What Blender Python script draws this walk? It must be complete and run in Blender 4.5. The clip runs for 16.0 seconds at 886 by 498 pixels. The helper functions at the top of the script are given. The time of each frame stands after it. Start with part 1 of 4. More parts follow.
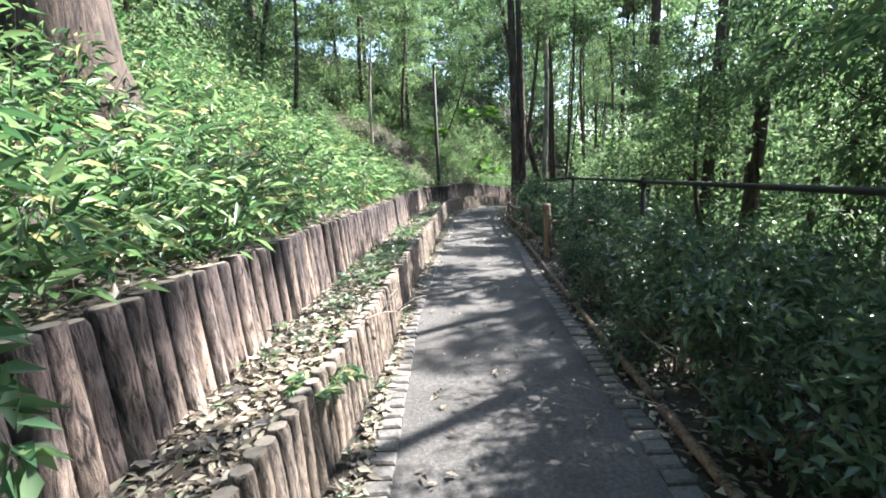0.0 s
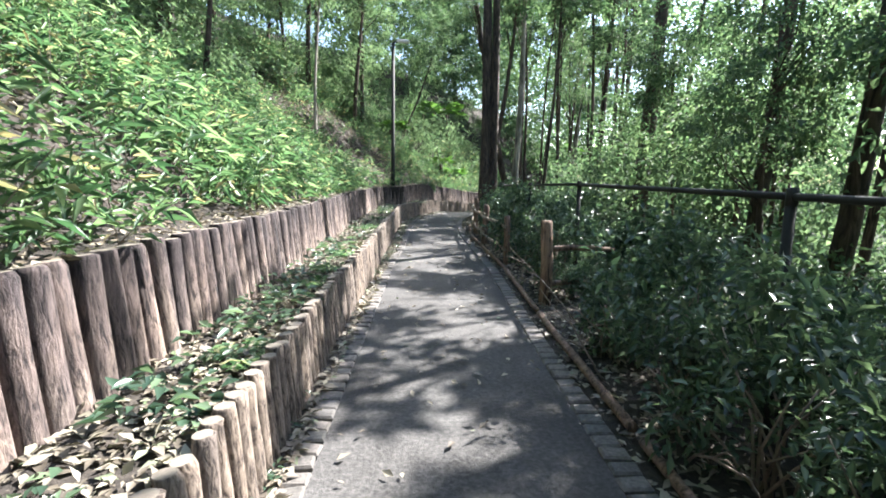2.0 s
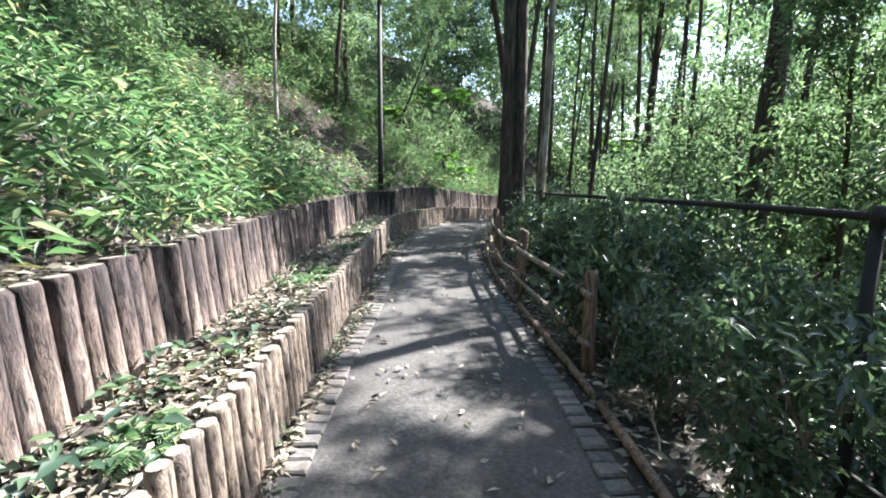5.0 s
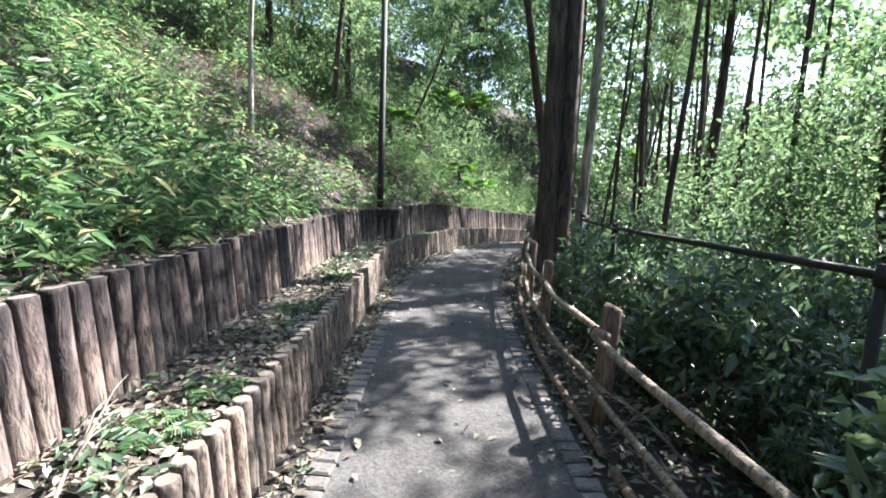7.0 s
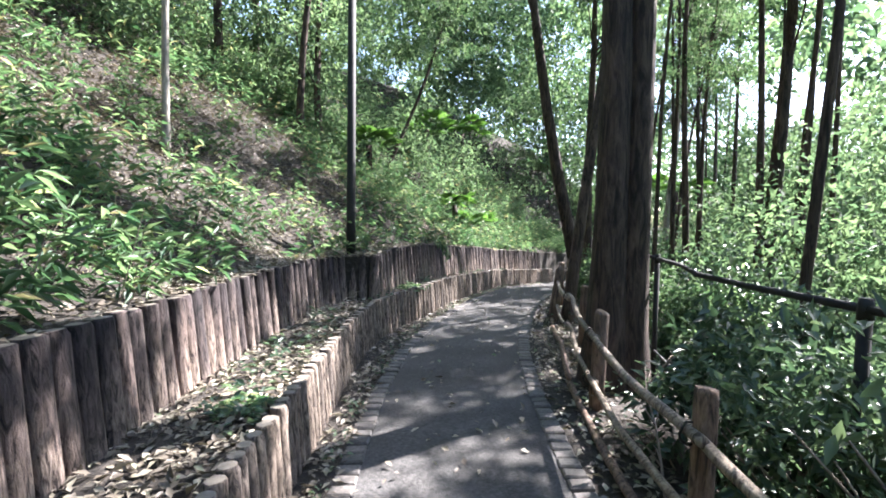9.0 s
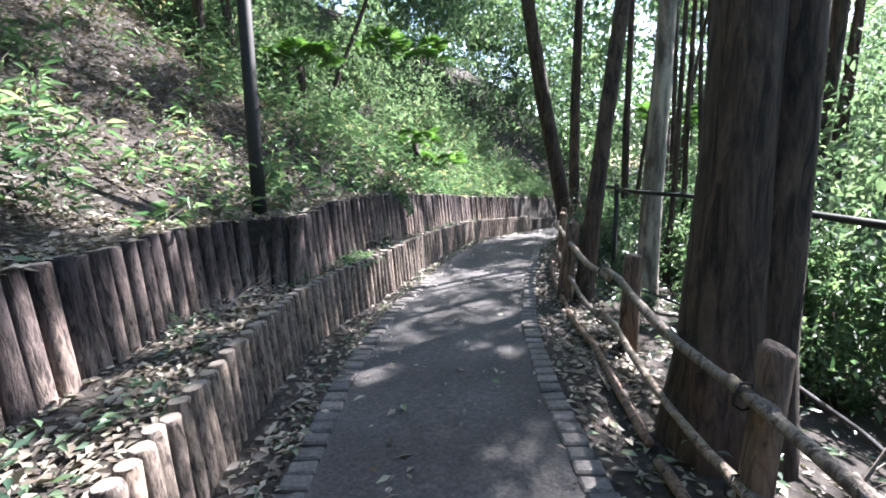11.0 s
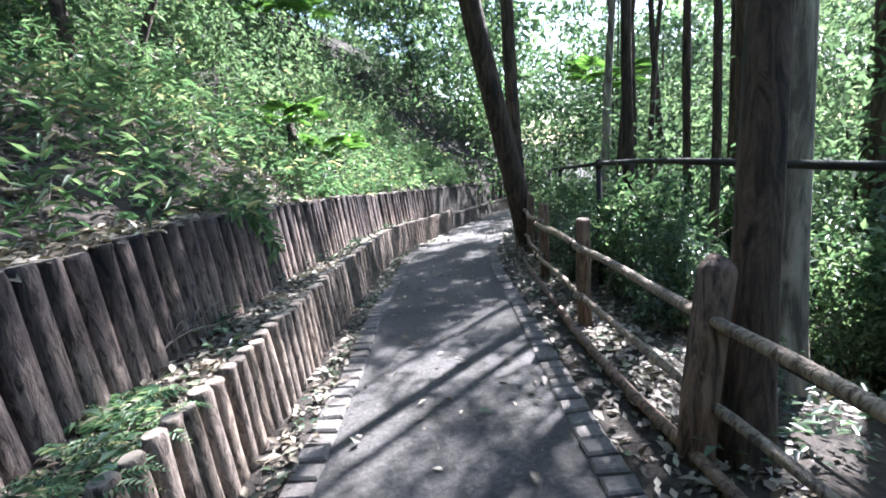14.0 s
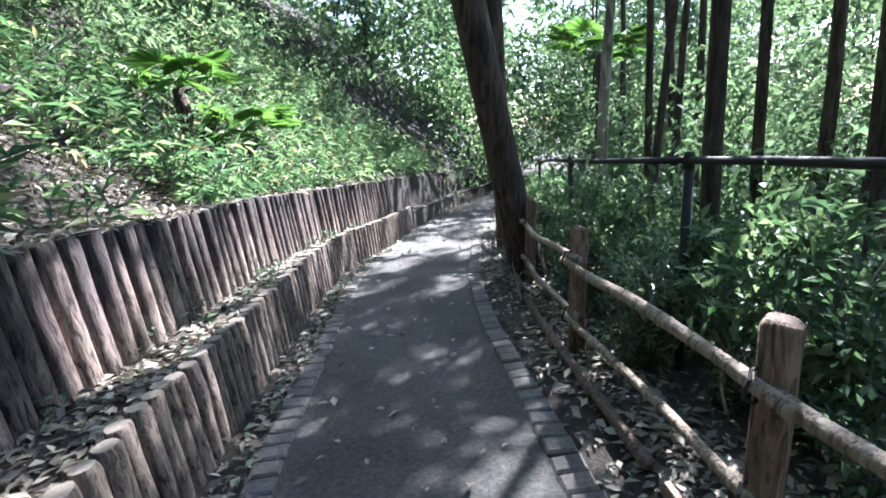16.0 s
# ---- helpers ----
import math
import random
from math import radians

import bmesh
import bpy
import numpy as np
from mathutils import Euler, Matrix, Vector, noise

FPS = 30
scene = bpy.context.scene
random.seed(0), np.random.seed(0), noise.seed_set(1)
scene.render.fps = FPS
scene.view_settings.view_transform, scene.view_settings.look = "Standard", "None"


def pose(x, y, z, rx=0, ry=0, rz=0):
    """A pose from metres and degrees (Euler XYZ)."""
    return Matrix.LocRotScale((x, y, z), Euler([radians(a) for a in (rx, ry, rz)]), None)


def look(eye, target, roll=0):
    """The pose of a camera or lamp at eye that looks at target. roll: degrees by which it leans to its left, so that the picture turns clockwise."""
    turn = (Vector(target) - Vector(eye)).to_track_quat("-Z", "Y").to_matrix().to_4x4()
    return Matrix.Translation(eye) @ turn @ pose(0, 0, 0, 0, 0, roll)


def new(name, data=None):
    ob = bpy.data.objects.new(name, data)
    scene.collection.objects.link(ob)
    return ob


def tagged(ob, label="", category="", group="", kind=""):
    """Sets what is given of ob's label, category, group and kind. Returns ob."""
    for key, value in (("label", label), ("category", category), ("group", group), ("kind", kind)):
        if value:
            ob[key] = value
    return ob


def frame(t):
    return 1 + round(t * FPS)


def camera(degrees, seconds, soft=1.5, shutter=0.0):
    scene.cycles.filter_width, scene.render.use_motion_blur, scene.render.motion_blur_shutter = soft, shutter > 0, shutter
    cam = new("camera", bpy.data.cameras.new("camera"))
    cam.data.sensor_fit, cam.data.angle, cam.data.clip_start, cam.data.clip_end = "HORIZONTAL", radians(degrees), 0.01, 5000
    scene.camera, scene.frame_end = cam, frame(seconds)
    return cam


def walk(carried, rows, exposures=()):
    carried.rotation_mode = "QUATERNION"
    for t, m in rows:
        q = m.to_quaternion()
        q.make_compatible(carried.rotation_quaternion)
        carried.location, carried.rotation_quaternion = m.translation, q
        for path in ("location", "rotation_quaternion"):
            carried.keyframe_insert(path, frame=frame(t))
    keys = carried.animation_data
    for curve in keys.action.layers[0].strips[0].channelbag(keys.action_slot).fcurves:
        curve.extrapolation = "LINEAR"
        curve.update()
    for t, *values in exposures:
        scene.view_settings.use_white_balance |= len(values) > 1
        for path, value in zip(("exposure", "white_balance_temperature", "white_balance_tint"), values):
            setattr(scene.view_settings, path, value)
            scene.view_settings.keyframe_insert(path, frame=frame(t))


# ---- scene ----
cam = camera(83.9, 16.0, 1.8)
ROWS = [
    (0, (0.006, -0.036, 1.586), (-0.007, 1.942, 1.288), -2.5),
    (0.5, (-0.029, 0.761, 1.608), (-0.069, 2.751, 1.408), -0.6),
    (1, (-0.008, 1.561, 1.599), (-0.086, 3.555, 1.465), -0.1),
    (1.5, (0.006, 2.385, 1.537), (0.018, 4.377, 1.369), 1.0),
    (2, (0.122, 3.085, 1.493), (0.29, 5.057, 1.201), 0.9),
    (2.5, (0.129, 3.881, 1.482), (0.297, 5.849, 1.171), 0.2),
    (3, (0.235, 4.651, 1.49), (0.471, 6.612, 1.178), 0.0),
    (3.5, (0.284, 5.459, 1.51), (0.49, 7.425, 1.202), 0.6),
    (4, (0.285, 6.266, 1.55), (0.482, 8.228, 1.218), -0.1),
    (4.2, (0.301, 6.582, 1.559), (0.474, 8.55, 1.245), -0.3),
    (6.3, (0.65, 9.493, 1.632), (0.795, 11.466, 1.339), 1.9),
    (6.5, (0.642, 9.837, 1.649), (0.768, 11.811, 1.359), 2.1),
    (7, (0.627, 10.697, 1.664), (0.735, 12.677, 1.405), 2.3),
    (7.5, (0.693, 11.544, 1.638), (0.839, 13.533, 1.478), 1.5),
    (8, (0.651, 12.402, 1.624), (0.789, 14.395, 1.52), 1.4),
    (8.2, (0.651, 12.714, 1.653), (0.781, 14.707, 1.545), 1.2),
    (10.3, (0.77, 15.448, 1.609), (1.037, 17.424, 1.46), -0.1),
    (10.5, (0.787, 15.712, 1.594), (1.092, 17.676, 1.365), 0.2),
    (11, (0.882, 16.419, 1.561), (1.177, 18.368, 1.227), -0.8),
    (11.5, (0.905, 17.058, 1.59), (1.209, 18.993, 1.183), -0.7),
    (12, (1.067, 17.882, 1.535), (1.402, 19.813, 1.135), -0.4),
    (12.5, (1.062, 18.439, 1.528), (1.598, 20.341, 1.216), -0.5),
    (13, (1.175, 19.083, 1.524), (1.737, 20.978, 1.223), -0.7),
    (13.5, (1.268, 19.69, 1.499), (1.871, 21.57, 1.181), -2.8),
    (14, (1.427, 20.236, 1.468), (2.102, 22.076, 1.071), -5.0),
    (14.5, (1.593, 20.814, 1.449), (2.291, 22.624, 0.965), -3.9),
    (15, (1.826, 21.368, 1.439), (2.573, 23.135, 0.875), -2.9),
    (15.5, (2.06, 21.974, 1.4), (2.828, 23.739, 0.859), -3.2),
    (16, (2.318, 22.599, 1.446), (3.138, 24.361, 0.972), -3.9),
]
walk(cam, [(t, look(eye, target, roll)) for t, eye, target, roll in ROWS], [(0.0, 2.75, 6400, 12), (3.0, 2.7, 6300, 12), (7.0, 2.75, 6300, 14), (11.0, 3.0, 6100, 20), (14.5, 3.0, 5850, 18), (16.0, 3.0, 5800, 17)])

# ---- sun, sky ----
world = bpy.data.worlds.new("sky")
scene.world = world
world.use_nodes = True
wn = world.node_tree
sky = wn.nodes.new("ShaderNodeTexSky")
sky.sky_type = "NISHITA"
sky.sun_disc = False
SUN_DIR = Vector((0.6, 0.36, 0.72)).normalized()
sky.sun_elevation = math.asin(SUN_DIR.z)
sky.sun_rotation = math.atan2(SUN_DIR.x, SUN_DIR.y)
wn.links.new(sky.outputs[0], wn.nodes["Background"].inputs[0])
wn.nodes["Background"].inputs[1].default_value = 0.1
sun = new("sun", bpy.data.lights.new("sun", "SUN"))
sun.data.energy, sun.data.angle, sun.data.color = 5.0, radians(0.53), (1.0, 0.97, 0.92)
sun.matrix_world = look((60, 0, 60), Vector((60, 0, 60)) - SUN_DIR)


# ---- materials ----
def material(name, rough=0.8):
    m = bpy.data.materials.new(name)
    m.use_nodes = True
    b = m.node_tree.nodes["Principled BSDF"]
    b.inputs["Roughness"].default_value = rough
    return m, m.node_tree, b


def node(tree, kind, **values):
    n = tree.nodes.new("ShaderNode" + kind)
    for key, v in values.items():
        n.inputs[key].default_value = v
    return n


def coords(tree, scale=(1, 1, 1), world_space=True):
    tc = tree.nodes.new("ShaderNodeTexCoord") if not world_space else tree.nodes.new("ShaderNodeNewGeometry")
    mp = tree.nodes.new("ShaderNodeMapping")
    mp.inputs["Scale"].default_value = scale
    tree.links.new(tc.outputs["Object" if not world_space else "Position"], mp.inputs[0])
    return mp.outputs[0]


def ramp(tree, source, stops):
    r = tree.nodes.new("ShaderNodeValToRGB")
    tree.links.new(source, r.inputs[0])
    els = r.color_ramp.elements
    while len(els) < len(stops):
        els.new(0.5)
    for e, (p, c) in zip(els, stops):
        e.position, e.color = p, (*c, 1)
    return r.outputs[0]


def noise_fac(tree, vec, scale, detail=5, rough=0.6, dist=0.0):
    n = node(tree, "TexNoise", Scale=scale, Detail=detail, Roughness=rough, Distortion=dist)
    tree.links.new(vec, n.inputs["Vector"])
    return n.outputs["Fac"]


def mix(tree, fac, a, b, mode="MIX"):
    m = tree.nodes.new("ShaderNodeMix")
    m.data_type, m.blend_type = "RGBA", mode
    for sock, v in ((0, fac), (6, a), (7, b)):
        if isinstance(v, (int, float)):
            m.inputs[sock].default_value = v
        elif isinstance(v, tuple):
            m.inputs[sock].default_value = (*v, 1)
        else:
            tree.links.new(v, m.inputs[sock])
    return m.outputs[2]


def bump(tree, bsdf, height, strength=0.5, distance=0.01):
    b = node(tree, "Bump", Strength=strength, Distance=distance)
    tree.links.new(height, b.inputs["Height"])
    tree.links.new(b.outputs[0], bsdf.inputs["Normal"])


def speckled(name, stops, scale, coarse=1.2, coarse_mix=0.35, dark=(0.3, 0.28, 0.26), rough=0.9, relief=0.4, dist=0.008,
             stretch=(1, 1, 1), per_piece=0.0, world_space=True):
    """Grain and stains over a ramp of colours; per_piece varies each object's tone."""
    m, tree, b = material(name, rough)
    vec = coords(tree, stretch, world_space)
    fine = noise_fac(tree, vec, scale, 8, 0.7)
    col = ramp(tree, fine, stops)
    big = noise_fac(tree, vec, coarse, 4, 0.6)
    stain = ramp(tree, big, [(0.35, dark), (0.62, (1, 1, 1))])
    col = mix(tree, coarse_mix, col, stain, "MULTIPLY")
    if per_piece:
        info = tree.nodes.new("ShaderNodeObjectInfo")
        tone = ramp(tree, info.outputs["Random"], [(0, (1 - per_piece,) * 3), (1, (1 + per_piece * 0.3, 1.0, 1 - per_piece * 0.15))])
        col = mix(tree, 1.0, col, tone, "MULTIPLY")
    tree.links.new(col, b.inputs["Base Color"])
    bump(tree, b, fine, relief, dist)
    return m


def leafy(name, dark, mid, light, rough=0.45, through_light=0.35, dry=None):
    """Leaf tissue: each leaf its own green, some light passing through it."""
    m, tree, b = material(name, rough)
    geo = tree.nodes.new("ShaderNodeNewGeometry")
    stops = [(0.0, dark), (0.5, mid), (0.92, light)]
    if dry:
        stops.append((0.985, dry))
    col = ramp(tree, geo.outputs["Random Per Island"], stops)
    patch = noise_fac(tree, coords(tree), 0.45, 3)
    col = mix(tree, 0.55, col, ramp(tree, patch, [(0.3, (0.5, 0.6, 0.5)), (0.7, (1.25, 1.2, 1.0))]), "MULTIPLY")
    tree.links.new(col, b.inputs["Base Color"])
    t = tree.nodes.new("ShaderNodeBsdfTranslucent")
    glow = mix(tree, 1.0, col, (1.09, 1.16, 0.88), "MULTIPLY")
    tree.links.new(glow, t.inputs[0])
    s = tree.nodes.new("ShaderNodeMixShader")
    s.inputs[0].default_value = through_light
    tree.links.new(b.outputs[0], s.inputs[1])
    tree.links.new(t.outputs[0], s.inputs[2])
    tree.links.new(s.outputs[0], tree.nodes["Material Output"].inputs[0])
    return m


def own_coords(tree, scale):
    """Each object's own coordinates, shifted at random so that no two pieces show the same grain."""
    tc, info = tree.nodes.new("ShaderNodeTexCoord"), tree.nodes.new("ShaderNodeObjectInfo")
    off = node(tree, "VectorMath")
    off.operation = "MULTIPLY"
    off.inputs[1].default_value = (37.0, 37.0, 37.0)
    tree.links.new(info.outputs["Random"], off.inputs[0])
    add = node(tree, "VectorMath")
    tree.links.new(tc.outputs["Object"], add.inputs[0])
    tree.links.new(off.outputs[0], add.inputs[1])
    mp = tree.nodes.new("ShaderNodeMapping")
    mp.inputs["Scale"].default_value = scale
    tree.links.new(add.outputs[0], mp.inputs[0])
    return mp.outputs[0]


def log_material(name, base, light, dark, rough=0.85, furrow=26.0, blotch=0.55, stretch=0.16, relief=0.9, depth=0.025, damp=None):
    """Furrowed bark-like face: long cracks, pale weathering and black damp stains."""
    m, tree, b = material(name, rough)
    f = noise_fac(tree, own_coords(tree, (1, 1, stretch)), furrow, 6, 0.65, 1.1)
    grit = noise_fac(tree, own_coords(tree, (1, 1, 0.5)), furrow * 4, 4, 0.7)
    col = ramp(tree, f, [(0.38, dark), (0.48, base), (0.64, light)])
    col = mix(tree, 0.5, col, ramp(tree, grit, [(0.3, (0.6, 0.58, 0.57)), (0.7, (1.2, 1.18, 1.15))]), "MULTIPLY")
    spots = noise_fac(tree, coords(tree, (1, 1, 0.55)), 3.1, 5, 0.65)
    col = mix(tree, blotch, col, ramp(tree, spots, [(0.36, (0.30, 0.29, 0.33)), (0.55, (1, 1, 1)), (0.75, (1.15, 1.05, 0.95))]), "MULTIPLY")
    info = tree.nodes.new("ShaderNodeObjectInfo")
    col = mix(tree, 0.8, col, ramp(tree, info.outputs["Random"], [(0, (0.78, 0.77, 0.79)), (0.5, (1, 0.97, 0.94)), (1, (1.16, 1.1, 1.03))]), "MULTIPLY")
    if damp:
        # black algae running down from the sawn tops in uneven tongues
        tc, sep = tree.nodes.new("ShaderNodeTexCoord"), tree.nodes.new("ShaderNodeSeparateXYZ")
        tree.links.new(tc.outputs["Object"], sep.inputs[0])
        tongues = noise_fac(tree, coords(tree, (1, 1, 0.22)), 6.0, 4, 0.6)
        level = node(tree, "Math")
        level.operation = "MULTIPLY_ADD"
        level.inputs[1].default_value = 0.9
        half = node(tree, "Math")
        half.operation = "MULTIPLY"
        half.inputs[1].default_value = 0.5
        tree.links.new(sep.outputs[2], half.inputs[0])
        tree.links.new(tongues, level.inputs[0])
        tree.links.new(half.outputs[0], level.inputs[2])
        col = mix(tree, 1.0, col, ramp(tree, level.outputs[0], [(damp - 0.12, (1, 1, 1)), (damp, (0.62, 0.6, 0.64)), (damp + 0.2, (0.2, 0.19, 0.23))]), "MULTIPLY")
    tree.links.new(col, b.inputs["Base Color"])
    h = mix(tree, 0.3, f, grit)
    bump(tree, b, h, relief, depth)
    return m


M_ASPHALT = speckled("asphalt", [(0.28, (0.027, 0.026, 0.026)), (0.5, (0.066, 0.063, 0.06)), (0.78, (0.145, 0.137, 0.128))], 34, 1.3, 0.75, (0.5, 0.48, 0.46), 0.88, 0.9, 0.012)
M_SETT = speckled("granite_sett", [(0.3, (0.07, 0.068, 0.066)), (0.6, (0.17, 0.165, 0.155)), (0.8, (0.28, 0.27, 0.25))], 40, 3, 0.5, (0.4, 0.38, 0.33), 0.9, 0.5, 0.006, per_piece=0.3)
M_SOIL = speckled("leaf_littered_soil", [(0.3, (0.014, 0.011, 0.009)), (0.5, (0.036, 0.029, 0.023)), (0.72, (0.085, 0.07, 0.056))], 16, 0.7, 0.6, (0.4, 0.4, 0.35), 0.95, 1.0, 0.03)
M_LOG = log_material("log_face", (0.15, 0.122, 0.1), (0.28, 0.235, 0.195), (0.036, 0.028, 0.024), 0.9, 36.0, 0.5, 0.26, 1.0, 0.014)
M_LOG_UP = log_material("weathered_log_face", (0.17, 0.135, 0.115), (0.33, 0.27, 0.23), (0.028, 0.021, 0.02), 0.9, 34.0, 0.6, 0.2, 1.0, 0.018, 0.8)
M_LOG_END = speckled("log_end", [(0.3, (0.13, 0.11, 0.09)), (0.7, (0.27, 0.235, 0.19))], 22, 2, 0.5, (0.45, 0.45, 0.4), 0.9, 0.4, 0.006)
M_RAIL = log_material("rail_pole", (0.26, 0.21, 0.16), (0.42, 0.36, 0.28), (0.08, 0.06, 0.045), 0.7, 30.0, 0.4)
M_POST = log_material("post_wood", (0.17, 0.115, 0.085), (0.3, 0.21, 0.155), (0.05, 0.034, 0.026), 0.8, 24.0, 0.4)
M_BARK = log_material("bark", (0.058, 0.04, 0.031), (0.115, 0.083, 0.066), (0.016, 0.011, 0.009), 0.9, 15.0, 0.5)
M_BARK_PALE = log_material("pale_bark", (0.26, 0.24, 0.21), (0.42, 0.39, 0.34), (0.11, 0.1, 0.085), 0.85, 7.0, 0.5)
M_METAL = speckled("black_painted_metal", [(0.3, (0.006, 0.006, 0.006)), (0.7, (0.018, 0.018, 0.017))], 30, 3, 0.3, (0.5, 0.5, 0.5), 0.75, 0.3, 0.003)
M_LAMP = speckled("lamp_head", [(0.3, (0.6, 0.6, 0.6)), (0.7, (0.8, 0.8, 0.8))], 8, rough=0.4, relief=0.1)
M_TWIG = speckled("dry_twig", [(0.3, (0.12, 0.095, 0.075)), (0.7, (0.32, 0.27, 0.22))], 18, rough=0.9)
L_SASA = leafy("bamboo_grass_leaf", (0.04, 0.095, 0.052), (0.1, 0.18, 0.098), (0.23, 0.32, 0.19), 0.42, 0.5, (0.4, 0.34, 0.22))
L_SHRUB = leafy("glossy_shrub_leaf", (0.032, 0.06, 0.045), (0.068, 0.115, 0.078), (0.15, 0.21, 0.135), 0.3, 0.4)
L_CROWN = leafy("tree_leaf", (0.036, 0.078, 0.044), (0.085, 0.143, 0.083), (0.17, 0.235, 0.14), 0.5, 0.55)
L_FAR = leafy("far_leaf", (0.07, 0.122, 0.08), (0.12, 0.18, 0.115), (0.18, 0.245, 0.155), 0.75, 0.6)
L_LITTER = leafy("fallen_leaf", (0.075, 0.058, 0.047), (0.2, 0.165, 0.135), (0.36, 0.32, 0.265), 0.55, 0.1, (0.12, 0.17, 0.09))
L_PALM = leafy("palm_frond_leaf", (0.05, 0.13, 0.03), (0.1, 0.22, 0.05), (0.17, 0.32, 0.08), 0.35, 0.4)


# ---- mesh helpers ----
def mesh_object(name, verts, faces, mat, parent=None, smooth=False):
    me = bpy.data.meshes.new(name)
    me.from_pydata([tuple(v) for v in verts], [], faces)
    for mm in (mat if isinstance(mat, (list, tuple)) else [mat]):
        me.materials.append(mm)
    if smooth:
        me.shade_smooth()
    ob = new(name, me)
    ob.parent = parent
    return ob


def part(name, bm, mat, parent, label=""):
    me = bpy.data.meshes.new(name)
    bm.to_mesh(me)
    bm.free()
    for mm in (mat if isinstance(mat, (list, tuple)) else [mat]):
        me.materials.append(mm)
    ob = new(name, me)
    ob.parent = parent
    return tagged(ob, label)


def share(name, me, m, parent):
    ob = new(name, me)
    ob.parent = parent
    ob.matrix_basis = m
    return ob


def thing(name, label, category, at=(0, 0, 0), group="", kind=""):
    ob = new(name)
    ob.location = at
    return tagged(ob, label, category, group, kind)


def tube(points, radii, sides=8, wobble=0.0, rng=None, caps=True, fluted=0.0):
    """Verts and faces of a round bar through the points."""
    pts = [Vector(p) for p in points]
    verts, faces = [], []
    side = Vector((1, 0, 0))
    for i, p in enumerate(pts):
        d = (pts[min(i + 1, len(pts) - 1)] - pts[max(i - 1, 0)]).normalized()
        u = side - d * side.dot(d)
        if u.length < 0.1:
            u = Vector((0, 1, 0)) - d * d.y
        u.normalize()
        side = u
        v = d.cross(u)
        for k in range(sides):
            a = 2 * math.pi * k / sides
            r = radii[i] * (1 + (rng.uniform(-wobble, wobble) if rng else 0) + fluted * math.cos(3 * a + 0.4) + fluted * 0.6 * math.cos(5 * a))
            verts.append(p + u * (r * math.cos(a)) + v * (r * math.sin(a)))
    for i in range(len(pts) - 1):
        for k in range(sides):
            a, b = i * sides + k, i * sides + (k + 1) % sides
            faces.append((a, b, b + sides, a + sides))
    if caps:
        faces.append(tuple(range(sides - 1, -1, -1)))
        faces.append(tuple(range((len(pts) - 1) * sides, len(pts) * sides)))
    return verts, faces


def joined(pieces):
    verts, faces = [], []
    for v, f in pieces:
        n = len(verts)
        verts += v
        faces += [tuple(i + n for i in q) for q in f]
    return verts, faces


def leaf_mesh(name, pos, along, up, length, width, mat, droop=0.12, fold=0.22):
    """Many folded, pointed leaves in one mesh: each has two halves that meet at its midrib."""
    n = len(pos)
    along = along / np.linalg.norm(along, axis=1, keepdims=True)
    side = np.cross(along, up)
    side /= np.linalg.norm(side, axis=1, keepdims=True) + 1e-9
    nrm = np.cross(side, along)
    L, W = np.asarray(length).reshape(-1, 1) * np.ones((n, 1)), np.asarray(width).reshape(-1, 1) * np.ones((n, 1))
    mid = pos + along * L * 0.42 + nrm * L * 0.05
    v = np.stack([pos, mid + side * W * 0.5 + nrm * W * fold, pos + along * L - nrm * L * droop, mid - side * W * 0.5 + nrm * W * fold], axis=1).reshape(-1, 3)
    base = (np.arange(n) * 4)[:, None]
    tris = np.concatenate([base + np.array([[0, 1, 2]]), base + np.array([[0, 2, 3]])], axis=1).reshape(-1)
    me = bpy.data.meshes.new(name)
    me.vertices.add(n * 4)
    me.vertices.foreach_set("co", v.astype(np.float32).ravel())
    me.loops.add(n * 6)
    me.loops.foreach_set("vertex_index", tris.astype(np.int32))
    me.polygons.add(n * 2)
    me.polygons.foreach_set("loop_start", np.arange(0, n * 6, 3, dtype=np.int32))
    me.update(calc_edges=True)
    me.materials.append(mat)
    return me


def unit(rng, n):
    v = rng.normal(size=(n, 3))
    return v / np.linalg.norm(v, axis=1, keepdims=True)


# ---- the plan: lines given as x over y ----
def line(*pts):
    ys, xs = [p[0] for p in pts], [p[1] for p in pts]
    return lambda y: np.interp(y, ys, xs)


path_left = line((-14, -1.3), (-5, -0.6), (0, -0.36), (2.1, -0.33), (5.4, -0.33), (9.1, -0.12), (11.6, 0.02), (13.2, 0.18), (16.3, 0.34), (18.3, 0.48),
                 (20, 0.74), (21.6, 1.17), (23.5, 1.94), (25.2, 2.55), (26.8, 3.2), (28.8, 4.0), (30.7, 5.35), (33.6, 7.3), (40, 12.2), (48, 20))
path_right = line((-14, 0.2), (-5, 0.8), (0, 1.0), (2, 1.05), (4.7, 1.17), (7.8, 1.33), (10.9, 1.53), (13.3, 1.57), (15.5, 1.62), (17, 1.72), (18.4, 1.85), (19.5, 2.02),
                  (20.8, 2.3), (22.3, 2.8), (23.1, 3.1), (24, 3.45), (26.1, 4.25), (27.5, 4.9), (28.7, 5.6), (30, 6.35), (32.2, 7.8), (34.3, 9.2), (40, 13.8), (48, 21.8))
LOW = [(-1.36, -10), (-0.88, -2), (-0.74, 2), (-0.61, 4), (-0.49, 7.8), (-0.35, 9.9), (-0.27, 12), (-0.15, 14.5), (0.02, 18.1), (0.1, 19.5), (0.29, 20.6), (0.56, 21.35), (0.95, 22.1),
       (1.56, 23.6), (2.06, 25), (2.75, 26.8), (3.3, 28.1), (4.15, 29.8), (5.0, 30.8), (6.5, 33.1)]
